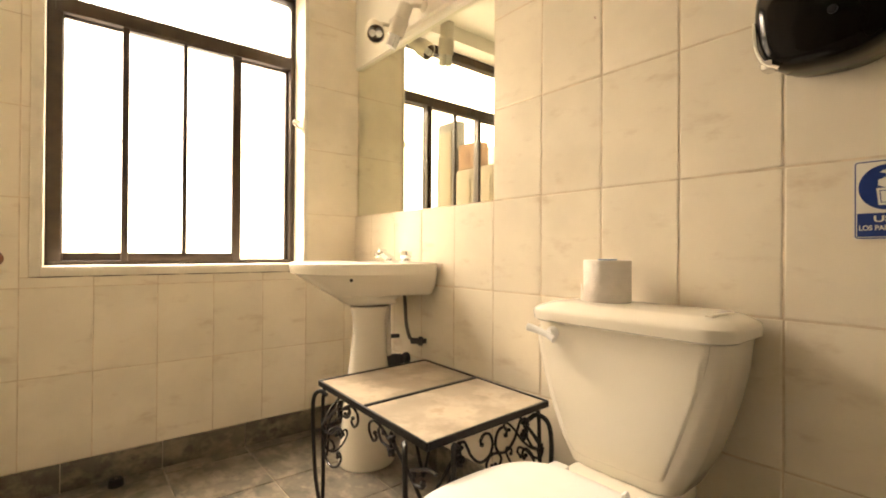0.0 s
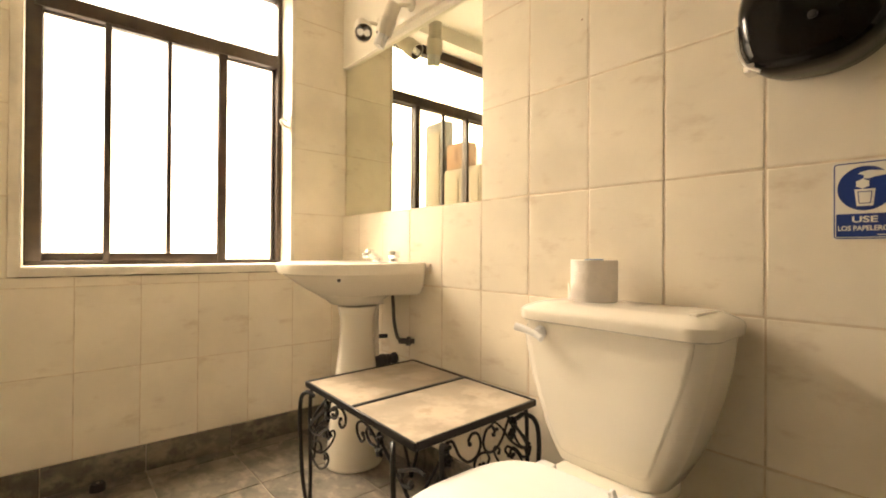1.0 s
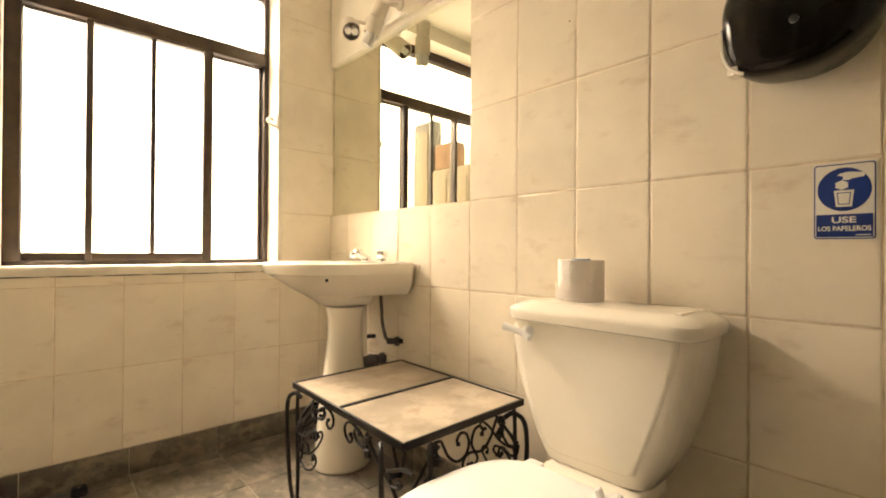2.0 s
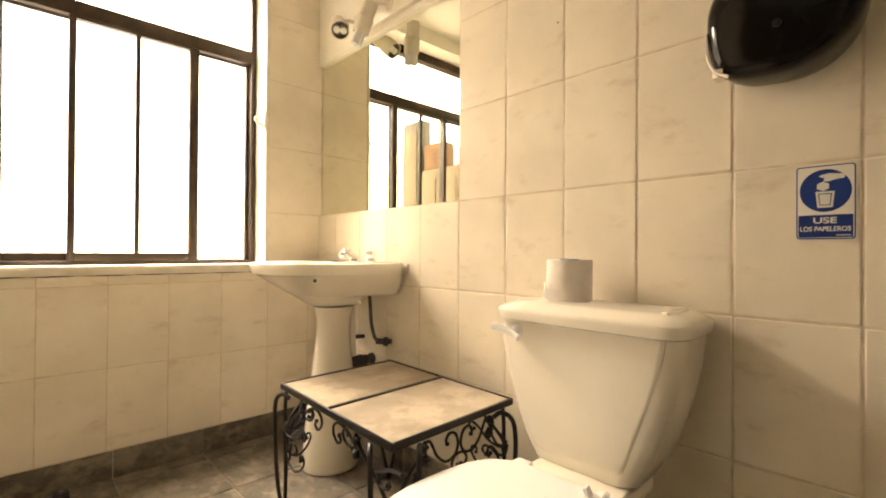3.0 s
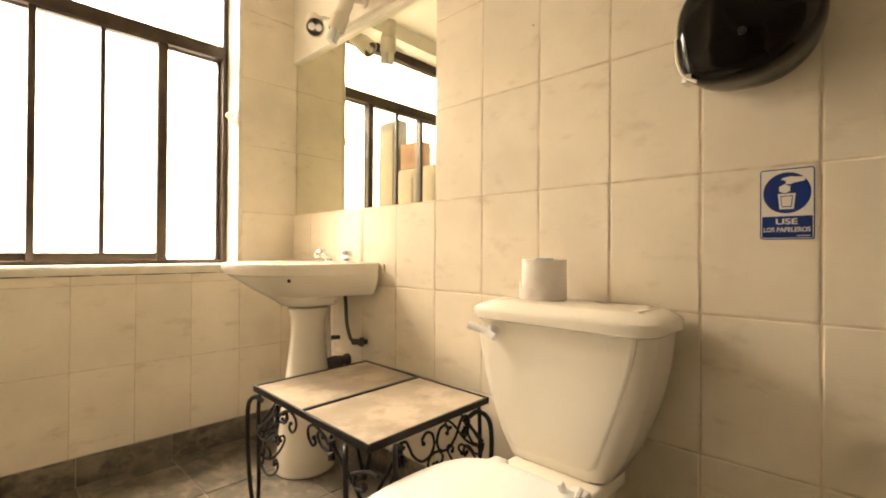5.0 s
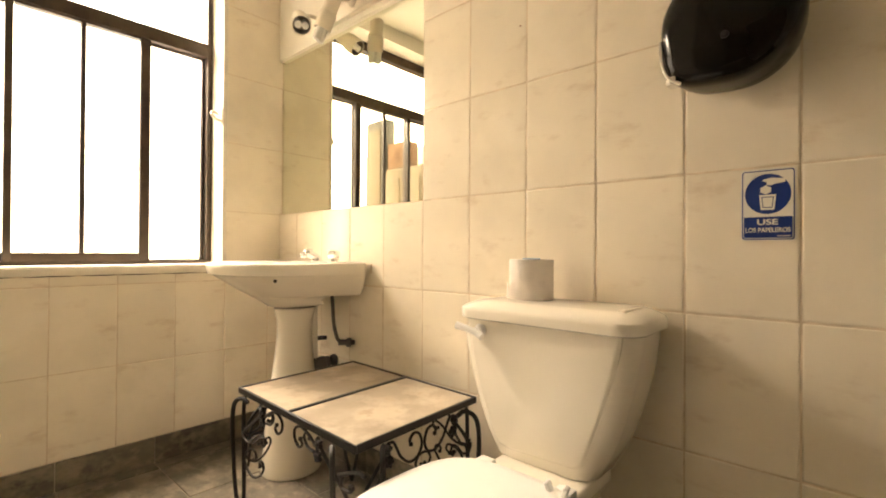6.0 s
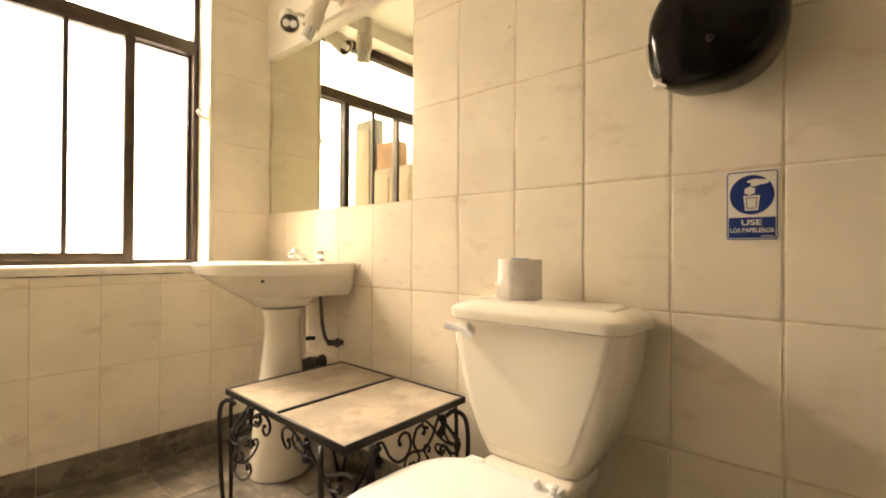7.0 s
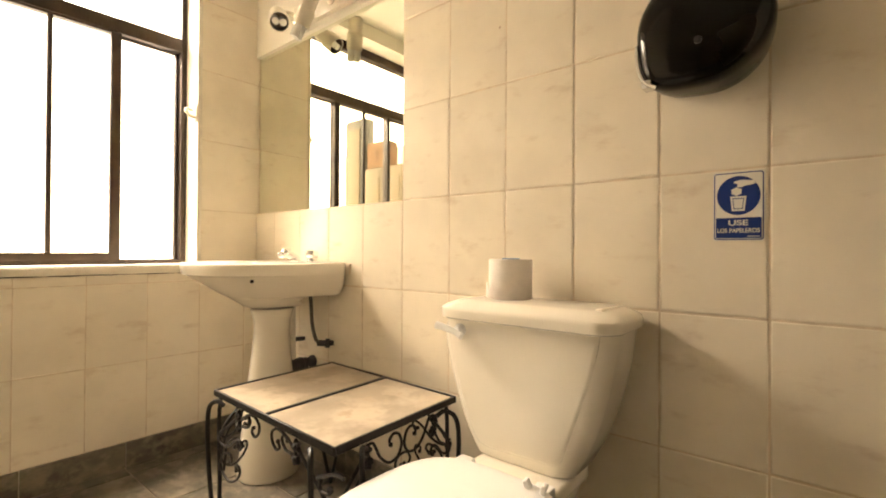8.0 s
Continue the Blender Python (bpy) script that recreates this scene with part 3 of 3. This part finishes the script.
for side_x, sx in ((TX0, -1), (TX1, 1)):
    for cy, sy in ((TY0, -1), (TY1, 1)):
        bm = bmesh.new()
        cx = side_x - 0.020 if sx < 0 and sy < 0 else side_x
        foot = (cx - sx * 0.018, cy - sy * 0.018, 0.0)
        k = 0.45 if sy > 0 else 1.0
        tube(bm, bezier([(cx - sx * 0.090, cy, ZT - 0.012), (cx - sx * 0.070, cy + sy * 0.010 * k, ZT - 0.002), (cx - sx * 0.052, cy + sy * 0.022 * k, ZT - 0.014), (cx - sx * 0.045, cy + sy * 0.026 * k, ZT - 0.05),
                         (cx - sx * 0.042, cy + sy * 0.024 * k, ZT - 0.13), (cx - sx * 0.032, cy + sy * 0.010 * k, 0.13), foot]), 0.0064, 8)
        tube(bm, bezier([(cx, cy - sy * 0.090, ZT - 0.012), (cx + sx * 0.010, cy - sy * 0.070, ZT - 0.002), (cx + sx * 0.030, cy - sy * 0.052, ZT - 0.014), (cx + sx * 0.040, cy - sy * 0.045, ZT - 0.05),
                         (cx + sx * 0.038, cy - sy * 0.042, ZT - 0.13), (cx + sx * 0.012, cy - sy * 0.034, 0.13), foot]), 0.0064, 8)
        part("leg", bm, IRON, table)

# the top is a little out of square
for ob in table.children:
    if ob.data.users == 1:
        for v in ob.data.vertices:
            x, y = v.co.x - 0.972, v.co.y + 0.289
            v.co.x, v.co.y = 0.973 + x - 0.045 * y, -0.288 + y - 0.036 * x

# ---- toilet ----
CX = 1.521
toilet = thing("toilet", (CX, -0.4, 0), "cream porcelain toilet with low cistern and closed lid", "toilet")


def tank_ring(z, hx, front, back, r, left=None):
    """A rounded rectangle round the cistern's middle, with a tighter front corner on one side where left is given."""
    out = rounded(CX, (front + back) / 2, z, hx, (back - front) / 2, r, 7)
    if left:
        tight = rounded(CX, (front + back) / 2, z, hx + 0.005, (back - front) / 2, left, 7)
        out = [b if 8 <= k < 24 else a for k, (a, b) in enumerate(zip(out, tight))]
    return out


bm = bmesh.new()
loft(bm, [tank_ring(0.332, 0.070, -0.150, -0.040, 0.04), tank_ring(0.337, 0.098, -0.172, -0.028, 0.055), tank_ring(0.350, 0.118, -0.182, -0.022, 0.042, 0.020),
          tank_ring(0.40, 0.145, -0.187, -0.020, 0.040, 0.020), tank_ring(0.44, 0.162, -0.189, -0.019, 0.040, 0.020), tank_ring(0.49, 0.179, -0.192, -0.018, 0.040, 0.020), tank_ring(0.54, 0.193, -0.196, -0.016, 0.040, 0.020),
          tank_ring(0.60, 0.206, -0.199, -0.016, 0.040, 0.020), tank_ring(0.64, 0.212, -0.200, -0.016, 0.046, 0.020), tank_ring(0.668, 0.215, -0.201, -0.016, 0.045)])
cistern = part("cistern", bm, PORCELAIN, toilet)
# raised panel on the front of the cistern
bm = bmesh.new()
PANEL = [(-0.198, 0.674), (0.189, 0.674), (0.184, 0.64), (0.172, 0.587), (0.154, 0.53), (0.128, 0.462), (0.106, 0.400), (0.098, 0.382), (0.080, 0.372), (-0.086, 0.368), (-0.112, 0.374), (-0.126, 0.392),
         (-0.148, 0.44), (-0.169, 0.50), (-0.187, 0.575), (-0.195, 0.63)]


def front_y(z):
    return -0.201 + (0.668 - z) * 0.055


def proud(z, depth):
    """The panel's face, standing a little out of the cistern."""
    return front_y(z) - depth


outer = [(CX + x, front_y(z) + 0.012, z) for x, z in PANEL]
lip = [(CX + x, proud(z, 0.0006), z) for x, z in PANEL]
crest = [(CX + x * 0.972, proud(z, 0.0040), 0.53 + (z - 0.53) * 0.980) for x, z in PANEL]
inner = [(CX + x * 0.940, proud(z, 0.0050), 0.53 + (z - 0.53) * 0.955) for x, z in PANEL]
loft(bm, [outer, lip, crest, inner])
part("front_panel", bm, PORCELAIN, cistern)
bm = bmesh.new()
loft(bm, [tank_ring(0.6685, 0.206, -0.200, -0.014, 0.045), tank_ring(0.669, 0.220, -0.215, -0.006, 0.05), tank_ring(0.673, 0.226, -0.222, -0.004, 0.052), tank_ring(0.690, 0.228, -0.2245, -0.004, 0.052),
          tank_ring(0.6965, 0.2265, -0.223, -0.004, 0.052), tank_ring(0.7015, 0.221, -0.217, -0.006, 0.052), tank_ring(0.7095, 0.203, -0.198, -0.014, 0.046), tank_ring(0.7135, 0.190, -0.185, -0.020, 0.042),
          tank_ring(0.7150, 0.175, -0.170, -0.028, 0.04), tank_ring(0.7165, 0.10, -0.12, -0.06, 0.03)])
lid = part("cistern_lid", bm, PORCELAIN, toilet)
bm = bmesh.new()
box(bm, (CX + 0.166, -0.172, 0.706), (CX + 0.184, -0.062, 0.7185), 0.0045, 3)
part("lid_rib", bm, PORCELAIN, lid)
bm = bmesh.new()
lathe(bm, [(0.016, 0), (0.016, 0.008), (0.010, 0.012), (0.010, 0.024)], (1.366, -0.200, 0.643), along((0, -1, 0)), 18)
tube(bm, bezier([(1.388, -0.230, 0.632), (1.367, -0.229, 0.641), (1.340, -0.231, 0.648), (1.314, -0.235, 0.653)]), 0.0085, 10, [0.8 + 0.5 * abs(k / 30 - 0.35) for k in range(31)])
part("flush_lever", bm, WHITE_PLASTIC, toilet, "white plastic flush lever")


def oval(z, hx, y_front, y_back, e=0.92, n=48):
    yc, out = (y_front + y_back) / 2 + 0.015, []
    for k in range(n):
        a = 2 * math.pi * k / n
        c, s = math.cos(a), math.sin(a)
        ee = e if s < 0 else 0.62
        h = (yc - y_front) if s < 0 else (y_back - yc)
        out.append((CX + hx * math.copysign(abs(c) ** ee, c), yc + h * math.copysign(abs(s) ** ee, s), z))
    return out


bm = bmesh.new()
loft(bm, [oval(0.0, 0.110, -0.55, -0.12), oval(0.012, 0.113, -0.555, -0.115), oval(0.03, 0.106, -0.545, -0.12), oval(0.12, 0.096, -0.53, -0.15), oval(0.20, 0.110, -0.56, -0.17),
          oval(0.26, 0.150, -0.63, -0.20), oval(0.30, 0.174, -0.685, -0.225), oval(0.326, 0.182, -0.705, -0.235), oval(0.332, 0.178, -0.70, -0.24)])
part("bowl", bm, PORCELAIN, toilet)
bm = bmesh.new()
box(bm, (CX - 0.112, -0.300, 0.310), (CX + 0.112, -0.060, 0.345), 0.008, 3)
loft(bm, [rounded(CX, -0.17, z, h, 0.11, 0.03) for z, h in ((0.0, 0.080), (0.15, 0.078), (0.25, 0.085), (0.312, 0.104))])
part("deck", bm, PORCELAIN, toilet)
bm = bmesh.new()
loft(bm, [oval(0.333, 0.184, -0.712, -0.265), oval(0.337, 0.190, -0.718, -0.262), oval(0.345, 0.190, -0.718, -0.262), oval(0.349, 0.186, -0.714, -0.265)])
part("seat", bm, WHITE_PLASTIC, toilet, "white plastic seat")
bm = bmesh.new()
loft(bm, [oval(0.350, 0.188, -0.716, -0.262), oval(0.354, 0.193, -0.722, -0.258), oval(0.362, 0.192, -0.721, -0.259), oval(0.368, 0.182, -0.708, -0.266), oval(0.372, 0.150, -0.66, -0.29), oval(0.3735, 0.06, -0.55, -0.38)])
part("seat_lid", bm, WHITE_PLASTIC, toilet, "white plastic lid, closed")
for s in (-1, 1):
    bm = bmesh.new()
    x = CX + 0.098 * s
    box(bm, (x - 0.020, -0.282, 0.344), (x + 0.020, -0.244, 0.366), 0.006, 2)
    if s > 0:
        # the broken hinge: two upright prongs
        for dx, lean in ((-0.012, -22), (0.012, 18)):
            v0 = len(bm.verts)
            box(bm, (-0.005, -0.010, 0.0), (0.005, 0.010, 0.026), 0.002, 1)
            bm.verts.ensure_lookup_table()
            bmesh.ops.transform(bm, matrix=pose(x + dx, -0.292, 0.362, 0, lean, 12), verts=bm.verts[v0:])
    part("hinge", bm, WHITE_PLASTIC, toilet, "broken plastic hinge" if s > 0 else "")

# ---- toilet roll on the cistern ----
roll = thing("toilet_roll", (1.436, -0.088, 0.7165), "white toilet roll standing on the cistern lid", "toilet roll")
bm = bmesh.new()
prof = [(0.0225, 0.0), (0.0540, 0.0), (0.0552, 0.002), (0.0550, 0.05), (0.0553, 0.097), (0.0543, 0.099), (0.0235, 0.099), (0.0225, 0.097), (0.0222, 0.003)]
lathe(bm, prof + [prof[0]], (1.436, -0.088, 0.7167), None, 40, False, False)
part("paper", bm, PAPER, roll)
bm = bmesh.new()
lathe(bm, [(0.0221, 0.001), (0.0221, 0.1015), (0.0205, 0.1015), (0.0205, 0.001)], (1.436, -0.088, 0.7167), None, 32, False, False)
part("core", bm, CORE_BLUE, roll, "blue cardboard core")
bm = bmesh.new()
top, low = [], []
for k in range(15):
    a = radians(188 + 5 * k)
    r = 0.0562 + 0.010 * (1 - k / 14) ** 2
    c = Vector((1.436 + r * math.cos(a), -0.088 + r * math.sin(a), 0))
    top.append(c + Vector((0, 0, 0.7167 + 0.030 + 0.012 * math.sin(k * 1.3))))
    low.append(c + Vector((0, 0, 0.7172 + 0.002 * (k % 2))))
vt, vl = [bm.verts.new(p) for p in top], [bm.verts.new(p) for p in low]
for k in range(14):
    bm.faces.new((vt[k], vt[k + 1], vl[k + 1], vl[k]))
bmesh.ops.solidify(bm, geom=bm.faces[:], thickness=0.0006)
part("loose_sheet", bm, PAPER, roll)

# ---- black jumbo roll dispenser ----
disp = thing("paper_dispenser", (1.866, 0, 1.27), "glossy black round paper dispenser on the wall", "dispenser")


def disp_ring(y, grow, n=56):
    """Round cover with one squarer lower corner."""
    out = []
    for k in range(n):
        a = 2 * math.pi * k / n
        c, s = math.cos(a), math.sin(a)
        r = 0.119 + grow
        w = max(0.0, math.cos(a - radians(226))) ** 14
        out.append((1.868 + r * c * (1 + 0.17 * w), y, 1.278 + r * s * (1 + 0.17 * w)))
    return out


bm = bmesh.new()
loft(bm, [disp_ring(-0.001, -0.010), disp_ring(-0.03, -0.006), disp_ring(-0.034, -0.010), disp_ring(-0.038, -0.004), disp_ring(-0.09, 0.0), disp_ring(-0.112, -0.003), disp_ring(-0.124, -0.012),
          disp_ring(-0.130, -0.026), disp_ring(-0.133, -0.05), disp_ring(-0.134, -0.10)])
part("cover", bm, BLACK_PLASTIC, disp)
bm = bmesh.new()
tube(bm, bezier([(1.751, -0.112, 1.262), (1.752, -0.116, 1.235), (1.757, -0.119, 1.205), (1.769, -0.120, 1.180), (1.790, -0.118, 1.166)]), 0.004, 8)
box(bm, (1.762, -0.122, 1.168), (1.782, -0.09, 1.186), 0.004)
part("tear_edge", bm, CHROME, disp, "shiny metal tear edge")
bm = bmesh.new()
lathe(bm, [(0.007, 0), (0.007, 0.004), (0.004, 0.005)], (1.868, -0.1335, 1.235), along((0, -1, 0)), 20)
part("lock", bm, BLACK_MATT, disp)

# ---- sign ----
SX0, SX1, SZ0, SZ1 = 1.8720, 1.9625, 0.8590, 1.0010
sign = thing("sign", (1.9155, 0, 0.93), "white and blue litter sign reading USE LOS PAPELEROS", "sign")


def plate(name, outline, depth, mat, parent=sign, label=""):
    """A flat shape on the sign, depth metres off the wall."""
    b = bmesh.new()
    loft(b, [[(x, -depth + 0.0006, z) for x, z in outline], [(x, -depth, z) for x, z in outline]])
    return part(name, b, mat, parent, label, smooth=False)


def round_rect(x0, x1, za, zb, r):
    return [(x, y) for x, y, _ in rounded((x0 + x1) / 2, (za + zb) / 2, 0, (x1 - x0) / 2, (zb - za) / 2, r, 5)]


plate("backing", round_rect(SX0, SX1, SZ0, SZ1, 0.006), 0.0018, SIGN_WHITE)
plate("border", round_rect(SX0 + 0.0025, SX1 - 0.0025, SZ0 + 0.0025, SZ1 - 0.0025, 0.0055), 0.0022, SIGN_BLUE)
plate("field", round_rect(SX0 + 0.0045, SX1 - 0.0045, SZ0 + 0.0045, SZ1 - 0.0045, 0.004), 0.0026, SIGN_WHITE)
mx = (SX0 + SX1) / 2
plate("disc", [(mx + 0.0375 * math.cos(a), 0.9515 + 0.0395 * math.sin(a)) for a in [2 * math.pi * k / 48 for k in range(48)]], 0.0030, SIGN_BLUE)
plate("text_band", round_rect(SX0 + 0.006, SX1 - 0.006, SZ0 + 0.006, 0.9065, 0.0015), 0.0030, SIGN_BLUE)
plate("bin_symbol", [(mx - 0.014, 0.950), (mx + 0.014, 0.950), (mx + 0.011, 0.920), (mx - 0.011, 0.920)], 0.0034, SIGN_WHITE, label="white bin symbol")
plate("bin_mark", [(mx - 0.010, 0.946), (mx + 0.010, 0.946), (mx + 0.008, 0.924), (mx - 0.008, 0.924)], 0.0037, SIGN_BLUE)
plate("bin_centre", [(mx - 0.0085, 0.9445), (mx + 0.0085, 0.9445), (mx + 0.0068, 0.9255), (mx - 0.0068, 0.9255)], 0.0040, SIGN_WHITE)
plate("litter_symbol", [(mx - 0.003 + (0.0085 + 0.0018 * (k % 2)) * math.cos(2 * math.pi * k / 12), 0.9595 + (0.0075 + 0.0016 * (k % 2)) * math.sin(2 * math.pi * k / 12)) for k in range(12)], 0.0034, SIGN_WHITE)
plate("white_shape", [(mx - 0.009, 0.9775), (mx - 0.006, 0.9805), (mx + 0.006, 0.983), (mx + 0.028, 0.980), (mx + 0.028, 0.973), (mx + 0.012, 0.9705), (mx + 0.006, 0.968), (mx - 0.002, 0.9685), (mx - 0.001, 0.9745)], 0.0034, SIGN_WHITE)


def lettering(text, width, height, x, z):
    """Raised letters facing the room."""
    cu = bpy.data.curves.new("lettering", "FONT")
    cu.body, cu.align_x, cu.extrude, cu.size, cu.offset = text, "CENTER", 0.0, 1.0, 0.026
    tmp = bpy.data.objects.new("lettering", cu)
    scene.collection.objects.link(tmp)
    bpy.context.view_layer.update()
    me = bpy.data.meshes.new_from_object(tmp.evaluated_get(bpy.context.evaluated_depsgraph_get()))
    bpy.data.objects.remove(tmp)
    co = [v.co.copy() for v in me.vertices]
    w = max(c.x for c in co) - min(c.x for c in co)
    h = max(c.y for c in co) - min(c.y for c in co)
    x0, yl = min(c.x for c in co), min(c.y for c in co)
    for v in me.vertices:
        v.co = ((v.co.x - x0) / w * width + x - width / 2, -0.0035, (v.co.y - yl) / h * height + z)
    me.materials.append(SIGN_WHITE)
    ob = new("lettering", me)
    ob.parent = sign
    ob.matrix_parent_inverse = sign.matrix_world.inverted()
    return ob


lettering("USE", 0.034, 0.0115, mx, 0.8905)
lettering("LOS PAPELEROS", 0.073, 0.0092, mx, 0.8760)
plate("small_print", [(mx + 0.016, 0.8680), (mx + 0.036, 0.8680), (mx + 0.036, 0.8696), (mx + 0.016, 0.8696)], 0.0034, SIGN_WHITE)

# ---- small things ----
cap = thing("drain_cap", (0.063, -0.968, 0), "small black rubber cap lying on the floor", "cap")
bm = bmesh.new()
lathe(bm, [(0.024, 0.0), (0.025, 0.003), (0.022, 0.022), (0.019, 0.026), (0.011, 0.026), (0.010, 0.018), (0.002, 0.017)], (0.063, -0.968, 0.0), None, 24)
part("body", bm, BLACK_MATT, cap)
bm = bmesh.new()
lathe(bm, [(0.009, 0.0), (0.009, 0.004), (0.002, 0.006)], (0.063, -0.968, 0.0235), None, 16)
part("screw", bm, CHROME, cap, "metal screw head")
knob = thing("wall_knob", (0.0, -1.290, 0.803), "brown rounded knob on the tiled wall", "knob")
bm = bmesh.new()
lathe(bm, [(0.010, 0), (0.010, 0.012), (0.022, 0.018), (0.026, 0.028), (0.022, 0.038), (0.006, 0.043)], (0.0, -1.290, 0.803), along((1, 0, 0)), 20)
part("body", bm, KNOB_BROWN, knob)

hole = thing("nail_hole", (1.344, 0.0, 1.471), "small brown nail hole in a wall tile", "nail hole")
bm = bmesh.new()
lathe(bm, [(0.0032, -0.002), (0.0030, 0.0008), (0.0016, 0.0006), (0.0014, -0.0015)], (1.344, 0.0, 1.471), along((0, -1, 0)), 12)
part("rim", bm, KNOB_BROWN, hole)
# open crack under the window trim
crack_y = WIN_Y0 - TRIM
while crack_y < WIN_Y1:
    run = random.uniform(0.05, 0.16)
    bm = bmesh.new()
    n = 6
    pts = [(0.0016, min(crack_y + run * k / n, WIN_Y1 + 0.01), WIN_Z0 - TRIM - 0.0022 + random.uniform(-0.0006, 0.0006)) for k in range(n + 1)]
    tube(bm, pts, 0.0014, 5, [0.4 + 0.9 * math.sin(math.pi * k / n) for k in range(n + 1)])
    part("crack", bm, BLACK_MATT, wall_west, "dark open joint under the window trim")
    crack_y += run + random.uniform(0.0, 0.03)

# ---- tiles of walls, skirting and floor ----
JOINT = 0.0024
tile_meshes = {}


def tile_mesh(w, h, thick, mat, soft, name):
    """A tile in its own axes: x across, z up, face towards -y, edges rounded over."""
    key = (round(w, 3), round(h, 3), mat.name, soft)
    if key not in tile_meshes:
        b = bmesh.new()
        rings = []
        for inset, y in ((0.0, thick), (0.0, soft * 0.55), (soft * 0.35, soft * 0.15), (soft, 0.0)):
            rings.append([(inset, y, inset), (w - inset, y, inset), (w - inset, y, h - inset), (inset, y, h - inset)])
        loft(b, rings)
        me = mesh_of(name, b, mat)
        me.polygons[len(me.polygons) - 1].use_smooth = False
        tile_meshes[key] = me
    return tile_meshes[key]


def lay(name, parent, rect, turn, mat, thick=0.006, soft=0.0026):
    """One tile over rect = (u0, u1, v0, v1), placed by turn(u, v)."""
    u0, u1, v0, v1 = rect
    w, h = u1 - u0 - JOINT, v1 - v0 - JOINT
    if w < 0.008 or h < 0.008:
        return
    ob = new(name, tile_mesh(w, h, thick, mat, soft, name))
    ob.parent = parent
    tip = Euler((random.gauss(0, 0.0014), random.gauss(0, 0.0008), random.gauss(0, 0.0014))).to_matrix().to_4x4()
    ob.matrix_basis = turn(u0 + JOINT / 2, v0 + JOINT / 2) @ tip


def cut(rect, hole):
    """What is left of a tile beside a hole."""
    u0, u1, v0, v1 = rect
    a0, a1, b0, b1 = hole
    if u1 <= a0 or u0 >= a1 or v1 <= b0 or v0 >= b1:
        return [rect]
    out = []
    if v0 < b0:
        out.append((u0, u1, v0, b0))
    if v1 > b1:
        out.append((u0, u1, b1, v1))
    lo, hi = max(v0, b0), min(v1, b1)
    if u0 < a0:
        out.append((u0, a0, lo, hi))
    if u1 > a1:
        out.append((a1, u1, lo, hi))
    return out


def grid(first, step, lo, hi):
    a = [lo]
    k = math.ceil((lo - first) / step + 1e-6)
    while first + k * step < hi - 1e-6:
        a.append(first + k * step)
        k += 1
    return a + [hi]


JOINT = 0.0027
ROWS = grid(0.100, 0.302, 0.100, CEILING)
cols = grid(0.9618, 0.2015, 0.0, EAST)
for u0, u1 in zip(cols, cols[1:]):
    for v0, v1 in zip(ROWS, ROWS[1:]):
        for rect in cut((u0, u1, v0, v1), (-1, 0.9618, 1.006, 3)):
            lay("wall_tile", wall_north, rect, lambda u, v: pose(u, 0, v), TILE, 0.006, 0.0038)
JOINT = 0.0024
cols = grid(-0.4474, 0.1957, SOUTH, 0.0145)
for u0, u1 in zip(cols, cols[1:]):
    for v0, v1 in zip(ROWS, ROWS[1:]):
        for rect in cut((u0, u1, v0, min(v1, WIN_Z1)), (WIN_Y0 - TRIM, WIN_Y1 + 0.012, WIN_Z0 - TRIM - 0.003, 3)):
            if rect[2] > 0.70 and rect[0] > WIN_Y1:
                if rect[1] < 0.0:
                    continue
                rect = (WIN_Y1 + 0.012, *rect[1:])
            if rect[3] - rect[2] > 0.01:
                lay("wall_tile", wall_west, rect, lambda u, v: pose(0, u, v, 0, 0, 90), TILE)

skirting = thing("baseboard", (0, 0, 0), "skirting of dark slate tiles along the walls", "baseboard", kind="structure")
for u0, u1 in zip(*[(c, c[1:]) for c in [grid(-0.517, 0.302, SOUTH, -0.009)]][0]):
    lay("skirting_tile", skirting, (u0, u1, 0.0, 0.1), lambda u, v: pose(0.009, u, v, 0, 0, 90), SLATE, 0.010, 0.002)
for u0, u1 in zip(*[(c, c[1:]) for c in [grid(0.072, 0.302, 0.0, EAST)]][0]):
    lay("skirting_tile", skirting, (u0, u1, 0.0, 0.1), lambda u, v: pose(u, -0.009, v), SLATE, 0.010, 0.002)
xs, ys = grid(0.072, 0.302, 0.0, EAST), grid(-0.517, 0.302, DEEP, 0.0)
JOINT = 0.0045
for u0, u1 in zip(xs, xs[1:]):
    for v0, v1 in zip(ys, ys[1:]):
        if v1 <= SOUTH and u0 < TURN_X:
            continue
        lay("floor_tile", floor, (u0, u1, v0, v1), lambda u, v: pose(u, v, 0, -90), SLATE, 0.006, 0.0025)
